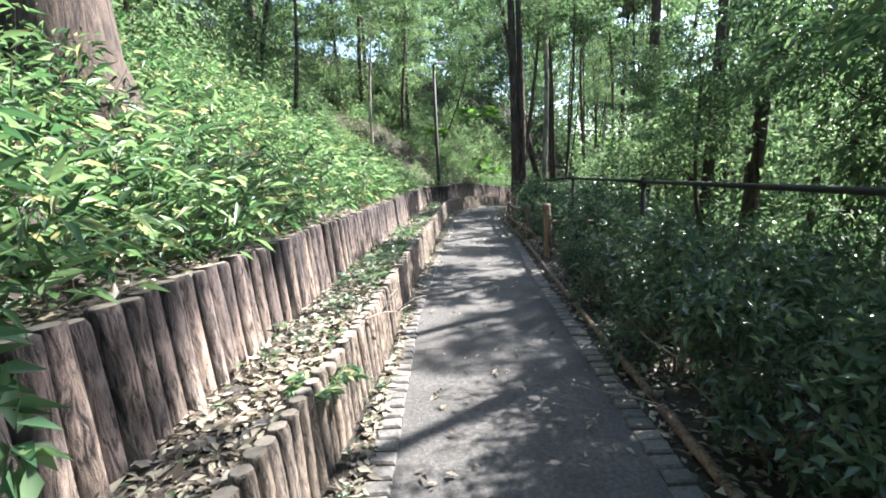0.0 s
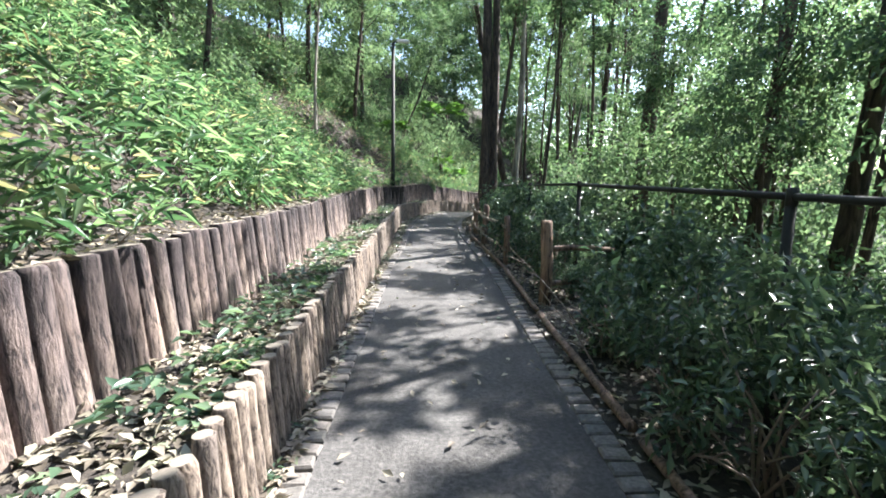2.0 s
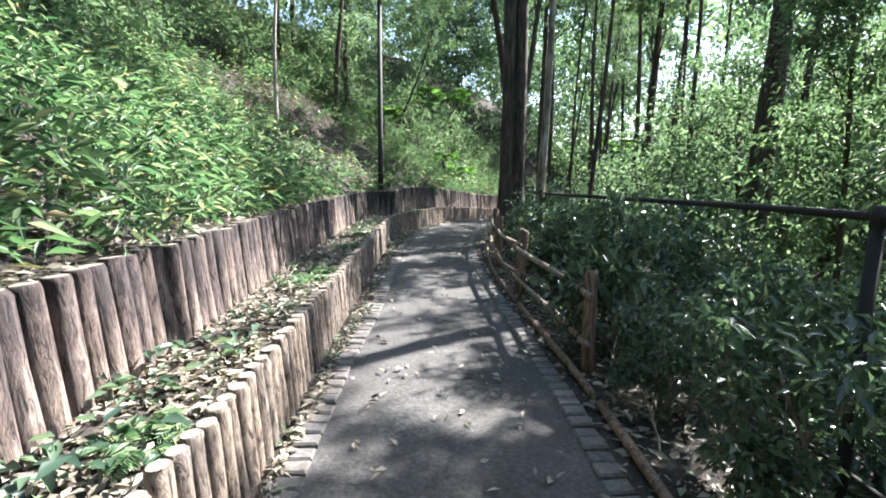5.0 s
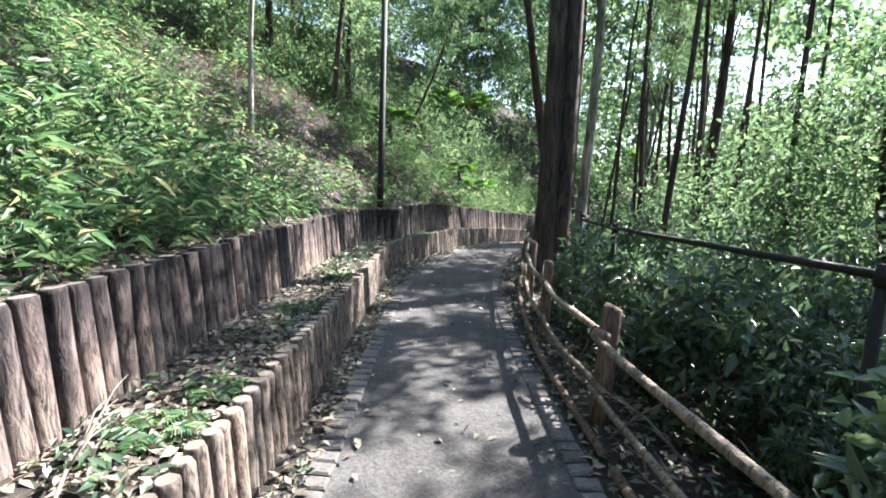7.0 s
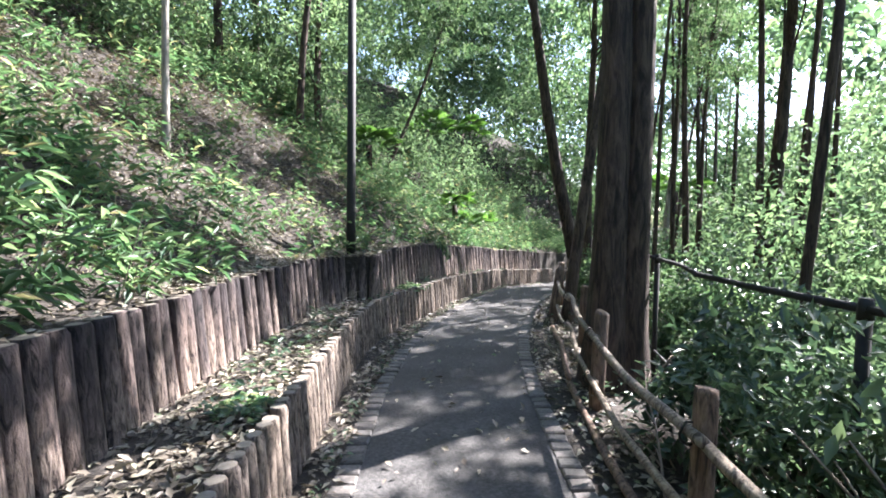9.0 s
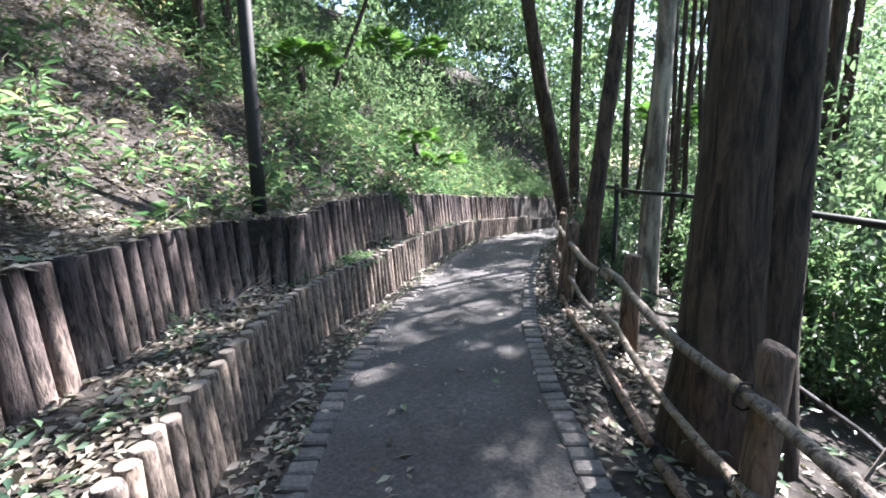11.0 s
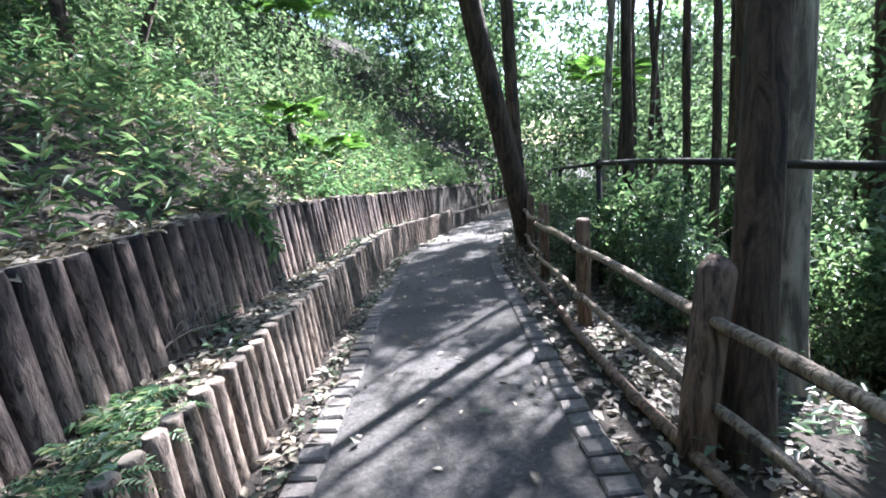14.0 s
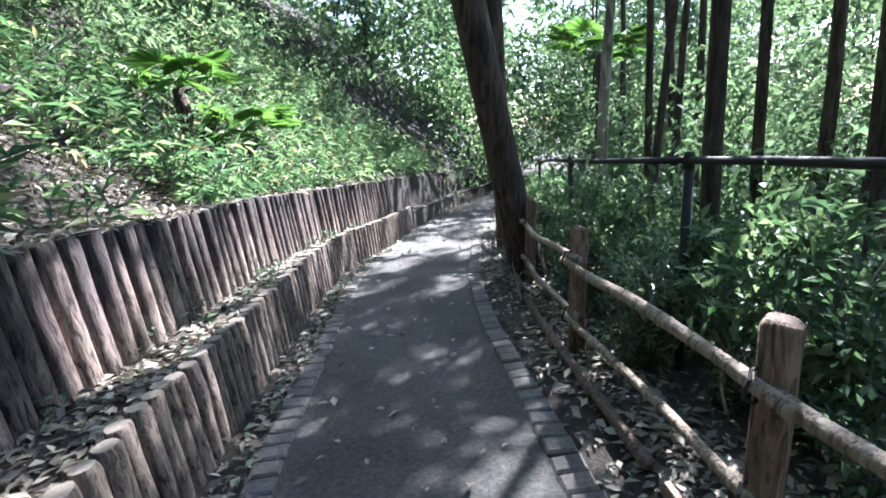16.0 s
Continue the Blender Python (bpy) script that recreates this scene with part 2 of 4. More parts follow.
UP = [(-1.85, -10), (-1.47, -2), (-1.38, 1.3), (-1.33, 5), (-1.12, 8.4), (-1.02, 12.7), (-0.99, 14.5), (-0.82, 18.2), (-0.6, 20.2), (-0.47, 20.75), (-0.22, 21.27), (0.24, 21.25), (0.33, 21.65), (0.45, 22.4),
      (1.04, 23.8), (1.51, 25.2), (2.3, 27.0), (2.9, 28.3), (3.75, 30.05), (4.65, 31.15), (5.95, 33.0)]
low_x = line(*[(y, x) for x, y in LOW], (40, 11.8), (48, 19.6))
up_x = line(*[(y + (0.06 if (x, y) == (0.24, 21.25) else 0), x) for x, y in UP], (40, 11.4), (48, 19.2))


def ground_z(y):
    s = np.clip((np.asarray(y, float) - 22.5) / 6.5, 0, 1)
    return -0.32 * s * s * (3 - 2 * s) - 0.088 * np.clip(np.asarray(y, float) - 28, 0, 14)


hill_x = line((-10, -1.85), (-2, -1.47), (1.3, -1.38), (5, -1.33), (8.4, -1.12), (12.7, -1.02), (14.5, -0.99), (18.2, -0.82), (20.2, -0.6), (21.27, -0.45), (22.4, -0.1),
              (23.8, 0.75), (25.17, 1.5), (26.97, 2.34), (28.3, 2.9), (30.05, 3.75), (31.15, 4.65), (32.8, 6.1), (40, 11.4), (48, 19.2))


def rise(y):
    """The tall wall climbs a little past its corner."""
    return np.interp(y, [21.3, 22.4, 24], [0.0, 0.04, 0.09])


def bank_z(d):
    """Height over the upper wall's foot of the hillside, d metres behind the wall."""
    d = np.asarray(d, float)
    return 1.065 + 0.06 * np.minimum(d, 0.5) + 0.74 * np.clip(d - 0.5, 0, 9) + 0.45 * np.clip(d - 9.5, 0, 12) + 0.1 * np.clip(d - 21.5, 0, 60)


def slope_z(d):
    """Height of the wooded slope d metres beyond the path's valley edge."""
    d = np.asarray(d, float)
    return -0.03 * np.minimum(d, 0.8) - 0.3 * np.clip(d - 0.8, 0, 4) - 0.42 * np.clip(d - 4.8, 0, 14) + 0.12 * np.clip(d - 30, 0, 60)


def terrain(x, y):
    x, y = np.asarray(x, float), np.asarray(y, float)
    z = np.where(x < up_x(y), bank_z(np.maximum(hill_x(y) - x, 0.1)) + rise(y), np.where(x < low_x(y), 0.40, np.where(x > path_right(y), slope_z(x - path_right(y)), 0.0)))
    return z + ground_z(y)


def along_line(pts, step, jitter=0.0):
    """Places and headings every step metres along a polyline."""
    out, carry = [], 0.0
    for (x0, y0), (x1, y1) in zip(pts, pts[1:]):
        n = math.hypot(x1 - x0, y1 - y0)
        d = carry
        while d < n:
            f = d / n
            out.append((x0 + f * (x1 - x0), y0 + f * (y1 - y0), math.atan2(y1 - y0, x1 - x0)))
            d += step
        carry = d - n
    return out


# ---- ground ----
rough_rng = np.random.default_rng(3)
rows_y = [-400, -150, -60, -30, -20] + sorted(list(np.arange(-14, 46, 0.4)) + [21.24, 21.27, 21.29, 21.31, 21.34]) + [48, 60, 80, 120, 200, 400]
left_d = [350, 120, 60, 36, 24, 18, 14] + list(np.arange(11, 0.9, -0.5)) + [0.6, 0.35, 0.17]
right_d = [0.02, 0.2, 0.45, 0.7, 1.0] + list(np.arange(1.5, 9, 0.5)) + [10, 12, 15, 19, 25, 35, 60, 120, 350]
gv, gf = [], []
for y in rows_y:
    gz = float(ground_z(y))
    ux, lx, pl, pr = float(up_x(y)), float(low_x(y)), float(path_left(y)), float(path_right(y))
    row = []
    for d in left_d:
        bump_z = 0.09 * noise.noise((ux - d, y, 0)) + 0.04 * noise.noise(((ux - d) * 3, y * 3, 4)) if d > 0.2 else 0
        row.append((ux - d, y, gz + float(rise(y)) + float(bank_z(max(float(hill_x(y)) - ux + d, 0.1))) + bump_z * min(1, d)))
    row.append((ux - 0.075, y, gz + 0.36))
    for f in (0.15, 0.35, 0.6, 0.85):
        row.append((ux + f * (lx - ux), y, gz + 0.4 + 0.03 * noise.noise((f * 3, y * 2.5, 7)) + 0.06 * (0.5 - f)))
    row.append((lx - 0.085, y, gz + 0.38))
    row.append((lx - 0.05, y, gz - 0.03))
    row.append((lx + 0.1, y, gz + 0.01 + 0.015 * noise.noise((0, y * 3, 2))))
    row.append((max(pl - 0.17, lx + 0.12), y, gz + 0.0))
    row.append((max(pl - 0.02, lx + 0.14), y, gz - 0.03))
    row.append((pr + 0.0, y, gz - 0.03))
    for d in right_d:
        row.append((pr + 0.16 + d, y, gz + 0.0 + float(slope_z(d)) + (0.05 * noise.noise((pr + d, y, 9)) * min(1, d * 2))))
    gv += row
cols = len(gv) // len(rows_y)
for i in range(len(rows_y) - 1):
    for k in range(cols - 1):
        a = i * cols + k
        gf.append((a, a + 1, a + cols + 1, a + cols))
ground = mesh_object("ground", gv, gf, M_SOIL, smooth=False)
tagged(ground, "brown soil of a wooded hillside strewn with dead leaves", "ground", kind="structure")

pv, pf = [], []
pys = np.arange(-14, 46, 0.25)
for y in pys:
    pl, pr, gz = float(path_left(y)), float(path_right(y)), float(ground_z(y))
    for k in range(9):
        f = k / 8
        pv.append((pl + f * (pr - pl), y, gz + 0.012 * (1 - (2 * f - 1) ** 2) + 0.004 * noise.noise((f * 4, y * 2, 1))))
for i in range(len(pys) - 1):
    for k in range(8):
        a = i * 9 + k
        pf.append((a, a + 1, a + 10, a + 9))
path = mesh_object("pavement", pv, pf, M_ASPHALT, smooth=True)
tagged(path, "narrow dark grey asphalt footpath, worn and dusty", "footpath", kind="structure")


# ---- log retaining walls ----
def log_mesh(name, height, radius, seed, face):
    """One upright log: uneven round section, worn top edge, paler sawn end."""
    rng = random.Random(seed)
    sides = 12
    wob = [1 + rng.uniform(-0.07, 0.07) for _ in range(sides)]
    prof = [(-0.18, 1.0), (height * 0.35, 1.02), (height * 0.7, 0.98), (height - 0.03, 0.97), (height - 0.008, 0.93), (height, 0.82)]
    verts, faces = [], []
    for z, r in prof:
        ox, oy = rng.uniform(-0.006, 0.006), rng.uniform(-0.006, 0.006)
        for k in range(sides):
            a = 2 * math.pi * k / sides
            rr = radius * r * wob[k] * (1 + rng.uniform(-0.025, 0.025))
            verts.append((ox + rr * math.cos(a), oy + rr * math.sin(a), z))
    for i in range(len(prof) - 1):
        for k in range(sides):
            a, b = i * sides + k, i * sides + (k + 1) % sides
            faces.append((a, b, b + sides, a + sides))
    top = len(prof) - 1
    faces.append(tuple(range(top * sides, (top + 1) * sides)))
    me = bpy.data.meshes.new(name)
    me.from_pydata(verts, [], faces)
    me.materials.append(face)
    me.materials.append(M_LOG_END)
    me.polygons[len(faces) - 1].material_index = 1
    for i in range(len(faces) - 1):
        me.polygons[i].use_smooth = True
    return me


def log_wall(name, label, pts, step, radius, height, lean, face, seed, start, climbs=False):
    wall = thing(name, label, "retaining wall", kind="structure")
    rng = random.Random(seed)
    kinds = [log_mesh("log", height + rng.uniform(-0.014, 0.01), radius * rng.uniform(0.93, 1.07), seed * 50 + i, face) for i in range(7)]
    for x, y, a in along_line(pts, step):
        if y < start:
            continue
        m = (Matrix.Translation((x, y, float(ground_z(y)) + (float(rise(y)) if climbs else 0.0) + rng.uniform(-0.007, 0.007))) @ Matrix.Rotation(a, 4, "Z")
             @ Matrix.Rotation(-radians(lean + rng.uniform(-1.0, 1.0)), 4, "X") @ Matrix.Rotation(radians(rng.uniform(-1.3, 1.3)), 4, "Y") @ Matrix.Rotation(rng.uniform(0, 6.28), 4, "Z"))
        share("log", rng.choice(kinds), m, wall)
    return wall


def shifted(pts, d):
    """A polyline moved d metres to its left."""
    out = []
    for i, (x, y) in enumerate(pts):
        (x0, y0), (x1, y1) = pts[max(i - 1, 0)], pts[min(i + 1, len(pts) - 1)]
        n = math.hypot(x1 - x0, y1 - y0)
        out.append((x - d * (y1 - y0) / n, y + d * (x1 - x0) / n))
    return out


log_wall("wall_lower", "low retaining wall of upright grey-brown logs beside the path", LOW, 0.119, 0.0505, 0.53, 4, M_LOG, 1, 0.6)
log_wall("wall_upper", "tall retaining wall of dark weathered upright logs below the bank", UP, 0.152, 0.068, 1.10, 5, M_LOG_UP, 2, -1.0, True)


# ---- kerb setts ----
def sett_mesh(seed):
    rng = random.Random(seed)
    bm = bmesh.new()
    bmesh.ops.create_cube(bm, size=1.0)
    for v in bm.verts:
        v.co.x *= 0.112 + rng.uniform(-0.012, 0.012)
        v.co.y *= 0.15 + rng.uniform(-0.008, 0.008)
        v.co.z = v.co.z * 0.1 + rng.uniform(-0.003, 0.003)
    bmesh.ops.bevel(bm, geom=[e for e in bm.edges if min(v.co.z for v in e.verts) > 0], offset=0.012, segments=1, affect="EDGES")
    me = bpy.data.meshes.new("sett")
    bm.to_mesh(me)
    bm.free()
    me.materials.append(M_SETT)
    return me


SETTS = [sett_mesh(s) for s in range(6)]
for nm, fx, off in (("kerb_left", path_left, -0.075), ("kerb_right", path_right, 0.075)):
    kerb = thing(nm, "row of small worn granite setts edging the path", "kerb", kind="structure")
    rng = random.Random(nm)
    pts = [(float(fx(y)) + off, y) for y in np.arange(-2, 34.5, 0.5)]
    for x, y, a in along_line(pts, 0.134):
        share("sett", rng.choice(SETTS), Matrix.Translation((x, y, float(ground_z(y)) - 0.03 + rng.uniform(-0.008, 0.006))) @ Matrix.Rotation(a + rng.uniform(-0.07, 0.07), 4, "Z")
              @ Matrix.Rotation(rng.uniform(-0.05, 0.05), 4, "X"), kerb)


# ---- wooden post-and-rail fence ----
POSTS = [11.4, 14.0, 16.0, 18.0, 20.2, 21.74, 23.4, 25.1, 26.9, 28.8, 30.6]


fence_off = line((-3, 0.34), (13, 0.34), (15, 0.32), (17, 0.42), (18.5, 0.52), (20, 0.66), (21.5, 0.56), (23, 0.46), (25, 0.52), (27, 0.66), (31, 0.7))


def fence_at(y, z=0.0, extra=0.0):
    return Vector((float(path_right(y)) + float(fence_off(y)) + extra, y, float(ground_z(y)) + z))


def wooden_fence():
    fence = thing("wooden_fence", "rustic post-and-rail fence of weathered round poles beside the path", "fence")
    rng = random.Random(8)
    for y in POSTS:
        p = fence_at(y, 0, {20.2: 0.24, 21.74: -0.07}.get(y, 0.06))
        tilt = Vector((rng.uniform(-0.02, 0.06), rng.uniform(-0.03, 0.03), 0))
        if y == 21.74:
            tilt.x = 0.15
        r = {14.0: 0.07, 18.0: 0.066, 20.2: 0.078, 21.74: 0.08}.get(y, 0.057)
        h = 0.8 if y == 20.2 else 0.86 + rng.uniform(-0.04, 0.04)
        v, f = tube([p + Vector((0, 0, -0.3)), p + Vector((0, 0, 0.3)) + tilt * 0.3, p + tilt * 0.8 + Vector((0, 0, h - 0.02)), p + tilt + Vector((0, 0, h))], [r * 1.02, r, r * 0.97, r * 0.86], 12, 0.04, rng)
        mesh_object("post", v, f, M_POST, fence, True)
    for zr, r, off in ((0.66, 0.029, 0.0), (0.27, 0.025, 0.0)):
        for i, (a, b) in enumerate(zip(POSTS, POSTS[1:])):
            pts = []
            for k in range(7):
                y = a - 0.12 + (b - a + 0.24) * k / 6
                pts.append(fence_at(y, zr + 0.02 * math.sin(k * 0.9 + i) - 0.015 * math.sin(math.pi * k / 6) + rng.uniform(-0.006, 0.006), off + (0.03 if i % 2 else 0)))
            v, f = tube(pts, [r * rng.uniform(0.9, 1.1) for _ in pts], 10, 0.04, rng)
            mesh_object("rail", v, f, M_RAIL, fence, True)
        for y in POSTS:
            c = fence_at(y, zr, off)
            v, f = tube([c + Vector((math.cos(q) * 0.05, 0.01 * (q % 2), math.sin(q) * 0.055)) for q in np.linspace(0, 6.28, 11)], [0.006] * 11, 5)
            mesh_object("rope_lashing", v, f, M_METAL, fence)


wooden_fence()


def lone_post():
    p = fence_at(8.7, 0, 0.1)
    v, f = tube([p + Vector((0, 0, -0.3)), p + Vector((0.01, 0, 0.5)), p + Vector((-0.02, 0, 0.97)), p + Vector((-0.02, 0, 1.0))], [0.075, 0.073, 0.07, 0.06], 12, 0.04, random.Random(4))
    tagged(mesh_object("fence_post", v, f, M_POST, None, True), "lone dark wooden fence post standing in the shrubs", "post")


lone_post()


def side_rail(z):
    rng = random.Random(int(z * 100))
    a = fence_at(8.7, z, 0.05)
    v, f = tube([a, a + Vector((0.4, 0.12, 0.01)), a + Vector((0.95, 0.2, -0.03))], [0.034, 0.036, 0.03], 9, 0.05, rng)
    tagged(mesh_object("cross_rail", v, f, M_POST, None, True), "short dark wooden rail running from the first post into the shrubs", "rail", "cross rails at the first post")


side_rail(0.66)
side_rail(0.24)


def edge_pole(y0, y1, off):
    rng = random.Random(y0)
    pts = [fence_at(y0 + (y1 - y0) * k / 5, 0.034 + rng.uniform(0, 0.012), off) for k in range(6)]
    v, f = tube(pts, [0.031 * rng.uniform(0.9, 1.1) for _ in pts], 9, 0.04, rng)
    tagged(mesh_object("edging_pole", v, f, M_POST, None, True), "thin weathered pole lying on the verge along the fence", "pole", "poles lying along the verge")


for y0 in np.arange(0.5, 30, 2.6):
    edge_pole(float(y0), float(y0) + 2.45, -0.08)


# ---- black metal fence ----
def metal_fence():
    fence = thing("metal_fence", "old black-painted metal railing standing in the undergrowth", "fence")
    ys = [-1.0, 5.7, 9.7, 12.7, 15.9, 19.2, 22.2, 24.6, 27.0, 29.4]

    def at(y, z):
        p = fence_at(y, 0, 0.75 if y < 18 else 0.95 if y < 21 else 0.68)
        return Vector((p.x, y, p.z + z + (float(np.interp(y, [10, 17], [0.16, 0.0])) if z > 0.9 else 0)))

    for y in ys:
        v, f = tube([at(y, -0.6), at(y, 1.27)], [0.03, 0.03], 8)
        mesh_object("post", v, f, M_METAL, fence, True)
        v, f = tube([at(y, 1.2), at(y, 1.3)], [0.034, 0.03], 8)
        mesh_object("post_cap", v, f, M_METAL, fence, True)
    for a, b in zip(ys, ys[1:]):
        for z, r in ((1.25, 0.022), (0.2, 0.014)):
            v, f = tube([at(a + (b - a) * k / 4, z) for k in range(5)], [r] * 5, 8)
            mesh_object("rail", v, f, M_METAL, fence, True)


metal_fence()


# ---- street lamp ----
def street_lamp(x, y, z):
    lamp = thing("street_lamp", "slim dark metal lamp post with a small white head", "street lamp", (x, y, z))
    v, f = tube([(0, 0, -0.2), (0, 0, 0.5), (0, 0, 4.95)], [0.075, 0.07, 0.055], 12)
    mesh_object("pole", v, f, M_METAL, lamp, True)
    v, f = tube([(0, 0, 4.9), (0.03, 0, 4.99), (0.16, 0, 5.02)], [0.045, 0.045, 0.04], 8)
    mesh_object("arm", v, f, M_METAL, lamp, True)
    bm = bmesh.new()
    bmesh.ops.create_cube(bm, size=1.0)
    bmesh.ops.scale(bm, vec=(0.46, 0.2, 0.1), verts=bm.verts)
    bmesh.ops.bevel(bm, geom=bm.edges[:], offset=0.03, segments=2, affect="EDGES")
    bmesh.ops.translate(bm, vec=(0.36, 0, 5.03), verts=bm.verts)
    part("lamp_head", bm, M_LAMP, lamp, "white lamp head")


street_lamp(-0.2, 21.62, 1.2)


# ---- trees ----
def crown_mesh(name, seed, clumps, per, size, leaf, mat, flat=0.75):
    """A crown of many leaf clumps, uneven and open, about the origin; radius about one metre."""
    rng = np.random.default_rng(seed)
    centres = unit(rng, clumps) * (rng.uniform(0.15, 1.0, (clumps, 1)) ** 0.5) * np.array([1, 1, flat])
    centres += rng.normal(size=(clumps, 3)) * 0.1
    pos, out = [], []
    for c in centres:
        o = unit(rng, per) * (rng.uniform(0.1, 1, (per, 1)) ** 0.6) * np.array([1, 1, 0.5]) * size * rng.uniform(0.7, 1.3)
        pos.append(c + o)
        out.append(o / size + 0.6 * c)
    pos, out = np.concatenate(pos), np.concatenate(out)
    along = out + rng.normal(size=out.shape) * 0.6 + np.array([0, 0, -0.35])
    up = np.array([0, 0, 1]) + rng.normal(size=out.shape) * 0.45
    n = len(pos)
    return leaf_mesh(name, pos, along, up, leaf * rng.uniform(0.7, 1.3, n), leaf * 0.42 * rng.uniform(0.8, 1.2, n), mat)


CROWNS = [crown_mesh("crown", 10 + i, 46, 70, 0.27, 0.075, L_CROWN, 0.8) for i in range(4)]
CROWNS_BIG = [crown_mesh("crown", 20 + i, 60, 64, 0.21, 0.08, L_CROWN, 0.85) for i in range(4)]
CROWNS_SHADE = [crown_mesh("crown", 50 + i, 34, 46, 0.21, 0.125, L_CROWN, 0.8) for i in range(4)]
CROWNS_FAR = [crown_mesh("crown", 30 + i, 50, 60, 0.25, 0.085, L_FAR, 0.9) for i in range(3)]


def tree(x, y, height, radius, lean=(0, 0), crown_at=(0.7,), crown_r=2.0, bark=None, label="", crowns=None, seed=0, flute=0.0, limbs=5, twin=0.0, group="", flare=1.0):
    """A tapered, bent trunk with limbs that carry open crowns; twin: a second stem fused beside the first."""
    rng = random.Random(seed * 7 + 1)
    z = float(terrain(x, y))
    t = thing("tree", label or "slender dark-barked woodland tree with an open leafy crown", "tree", (x, y, z), group)
    bark = bark or M_BARK

    def axis(f, dx=0.0):
        return Vector((lean[0] * f + dx + 0.06 * math.sin(f * 7 + seed), lean[1] * f + 0.06 * math.cos(f * 6 + seed * 2), f * height))

    fs = [-0.03, 0, 0.03, 0.08, 0.16, 0.28, 0.42, 0.58, 0.75, 0.9, 1.0]
    rs = [1.5 * flare, 1.35 * flare, 1.15 * flare ** 0.6, 1.03 * flare ** 0.3, 0.97, 0.9, 0.8, 0.66, 0.48, 0.3, 0.12]
    pieces = [tube([axis(f) for f in fs], [radius * r for r in rs], 14 if radius > 0.15 else 9, 0.04, rng, True, flute)]
    if twin:
        pieces.append(tube([axis(f, twin * (1 + 0.25 * f)) for f in fs], [radius * 0.85 * r for r in rs], 14, 0.04, rng, True, flute))
    v, f = joined(pieces)
    mesh_object("trunk", v, f, bark, t, True)
    for i, ca in enumerate(crown_at):
        c = axis(ca) + Vector((rng.uniform(-0.35, 0.35) * crown_r, rng.uniform(-0.35, 0.35) * crown_r, 0))
        for _ in range(limbs):
            s = axis(max(0.12, ca - rng.uniform(0.08, 0.25)))
            e = c + Vector((rng.uniform(-1, 1), rng.uniform(-1, 1), rng.uniform(-0.35, 0.5))) * crown_r * 0.75
            mid = s.lerp(e, 0.5) + Vector((rng.uniform(-0.15, 0.15), rng.uniform(-0.15, 0.15), -0.1)) * crown_r
            r0 = max(0.012, radius * 0.22)
            v, f = tube([s, s.lerp(mid, 0.6), mid, e], [r0, r0 * 0.75, r0 * 0.55, r0 * 0.2], 6, 0.05, rng)
            mesh_object("limb", v, f, bark, t, True)
        me = rng.choice(crowns or CROWNS)
        sc = crown_r * rng.uniform(0.85, 1.15)
        share("crown", me, Matrix.Translation(c) @ Matrix.Rotation(rng.uniform(0, 6.28), 4, "Z") @ Matrix.Diagonal((sc, sc, sc * rng.uniform(0.8, 1.1), 1)), t)
    return t


tree(2.66, 18.72, 19, 0.155, (0.15, 0.2), (0.66, 0.78, 0.9), 2.0, label="huge dark conifer with a fluted twin trunk beside the fence", crowns=CROWNS_BIG, seed=1, flute=0.05, twin=0.25, flare=1.35)
tree(5.45, 27.2, 12, 0.17, (-2.6, -1.0), (0.8, 0.94), 1.0, label="leaning brown-barked tree growing at the path's edge", crowns=CROWNS_BIG, seed=2)
tree(6.4, 28.9, 13, 0.14, (-0.2, 0.1), (0.72, 0.9), 1.8, label="straight grey-brown trunk behind a leaning tree", crowns=CROWNS_BIG, seed=3)
tree(3.36, 21.66, 11, 0.095, (1.5, 1.2), (0.75, 0.92), 1.0, label="slim dark tree leaning over the fence", crowns=CROWNS_BIG, seed=4)
tree(4.55, 22.36, 13, 0.128, (0.3, 0.3), (0.7, 0.9), 1.1, M_BARK_PALE, "smooth pale-barked tree below the path", CROWNS_BIG, 5)
tree(8.2, 23.8, 12, 0.16, (0.8, 0.2), (0.7, 0.9), 1.3, label="dark woodland tree on the slope below the path", crowns=CROWNS_BIG, seed=6)
tree(7.6, 25.4, 9, 0.07, (0.5, 0.1), (0.72, 0.9), 1.2, seed=7)
tree(8.2, 27.6, 9, 0.06, (1.2, 0.2), (0.95,), 0.6, seed=8)
tree(9.6, 30.3, 10, 0.12, (0.4, 0.1), (0.75, 0.95), 1.2, M_BARK_PALE, "pale slender trunk standing in green undergrowth", CROWNS_BIG, 9)
tree(4.5, 18.3, 10, 0.055, (0.5, 0.2), (0.75, 0.92), 1.9, seed=10)
tree(6.2, 15.5, 14, 0.2, (0.7, 0.2), (0.97,), 0.8, label="tall brown-barked tree beyond the shrubs", crowns=CROWNS_BIG, seed=11)
tree(5.0, 9.6, 12, 0.11, (0.7, 0.2), (0.95,), 0.75, seed=12, crowns=CROWNS_BIG)
tree(4.9, 8.2, 12, 0.12, (1.0, 0.1), (0.95,), 0.75, seed=13, crowns=CROWNS_BIG)
tree(5.2, 6.6, 12, 0.15, (1.5, 0.1), (0.95,), 0.75, seed=14, crowns=CROWNS_BIG)
tree(4.6, 4.4, 13, 0.2, (-0.2, 0.1), (0.95,), 0.75, seed=15, crowns=CROWNS_BIG)
tree(-3.6, 4.9, 15, 0.48, (-0.3, 0.1), (0.6, 0.8), 3.4, label="massive grey-brown trunk with deep furrows on the bank", crowns=CROWNS_BIG, seed=16, flute=0.03)

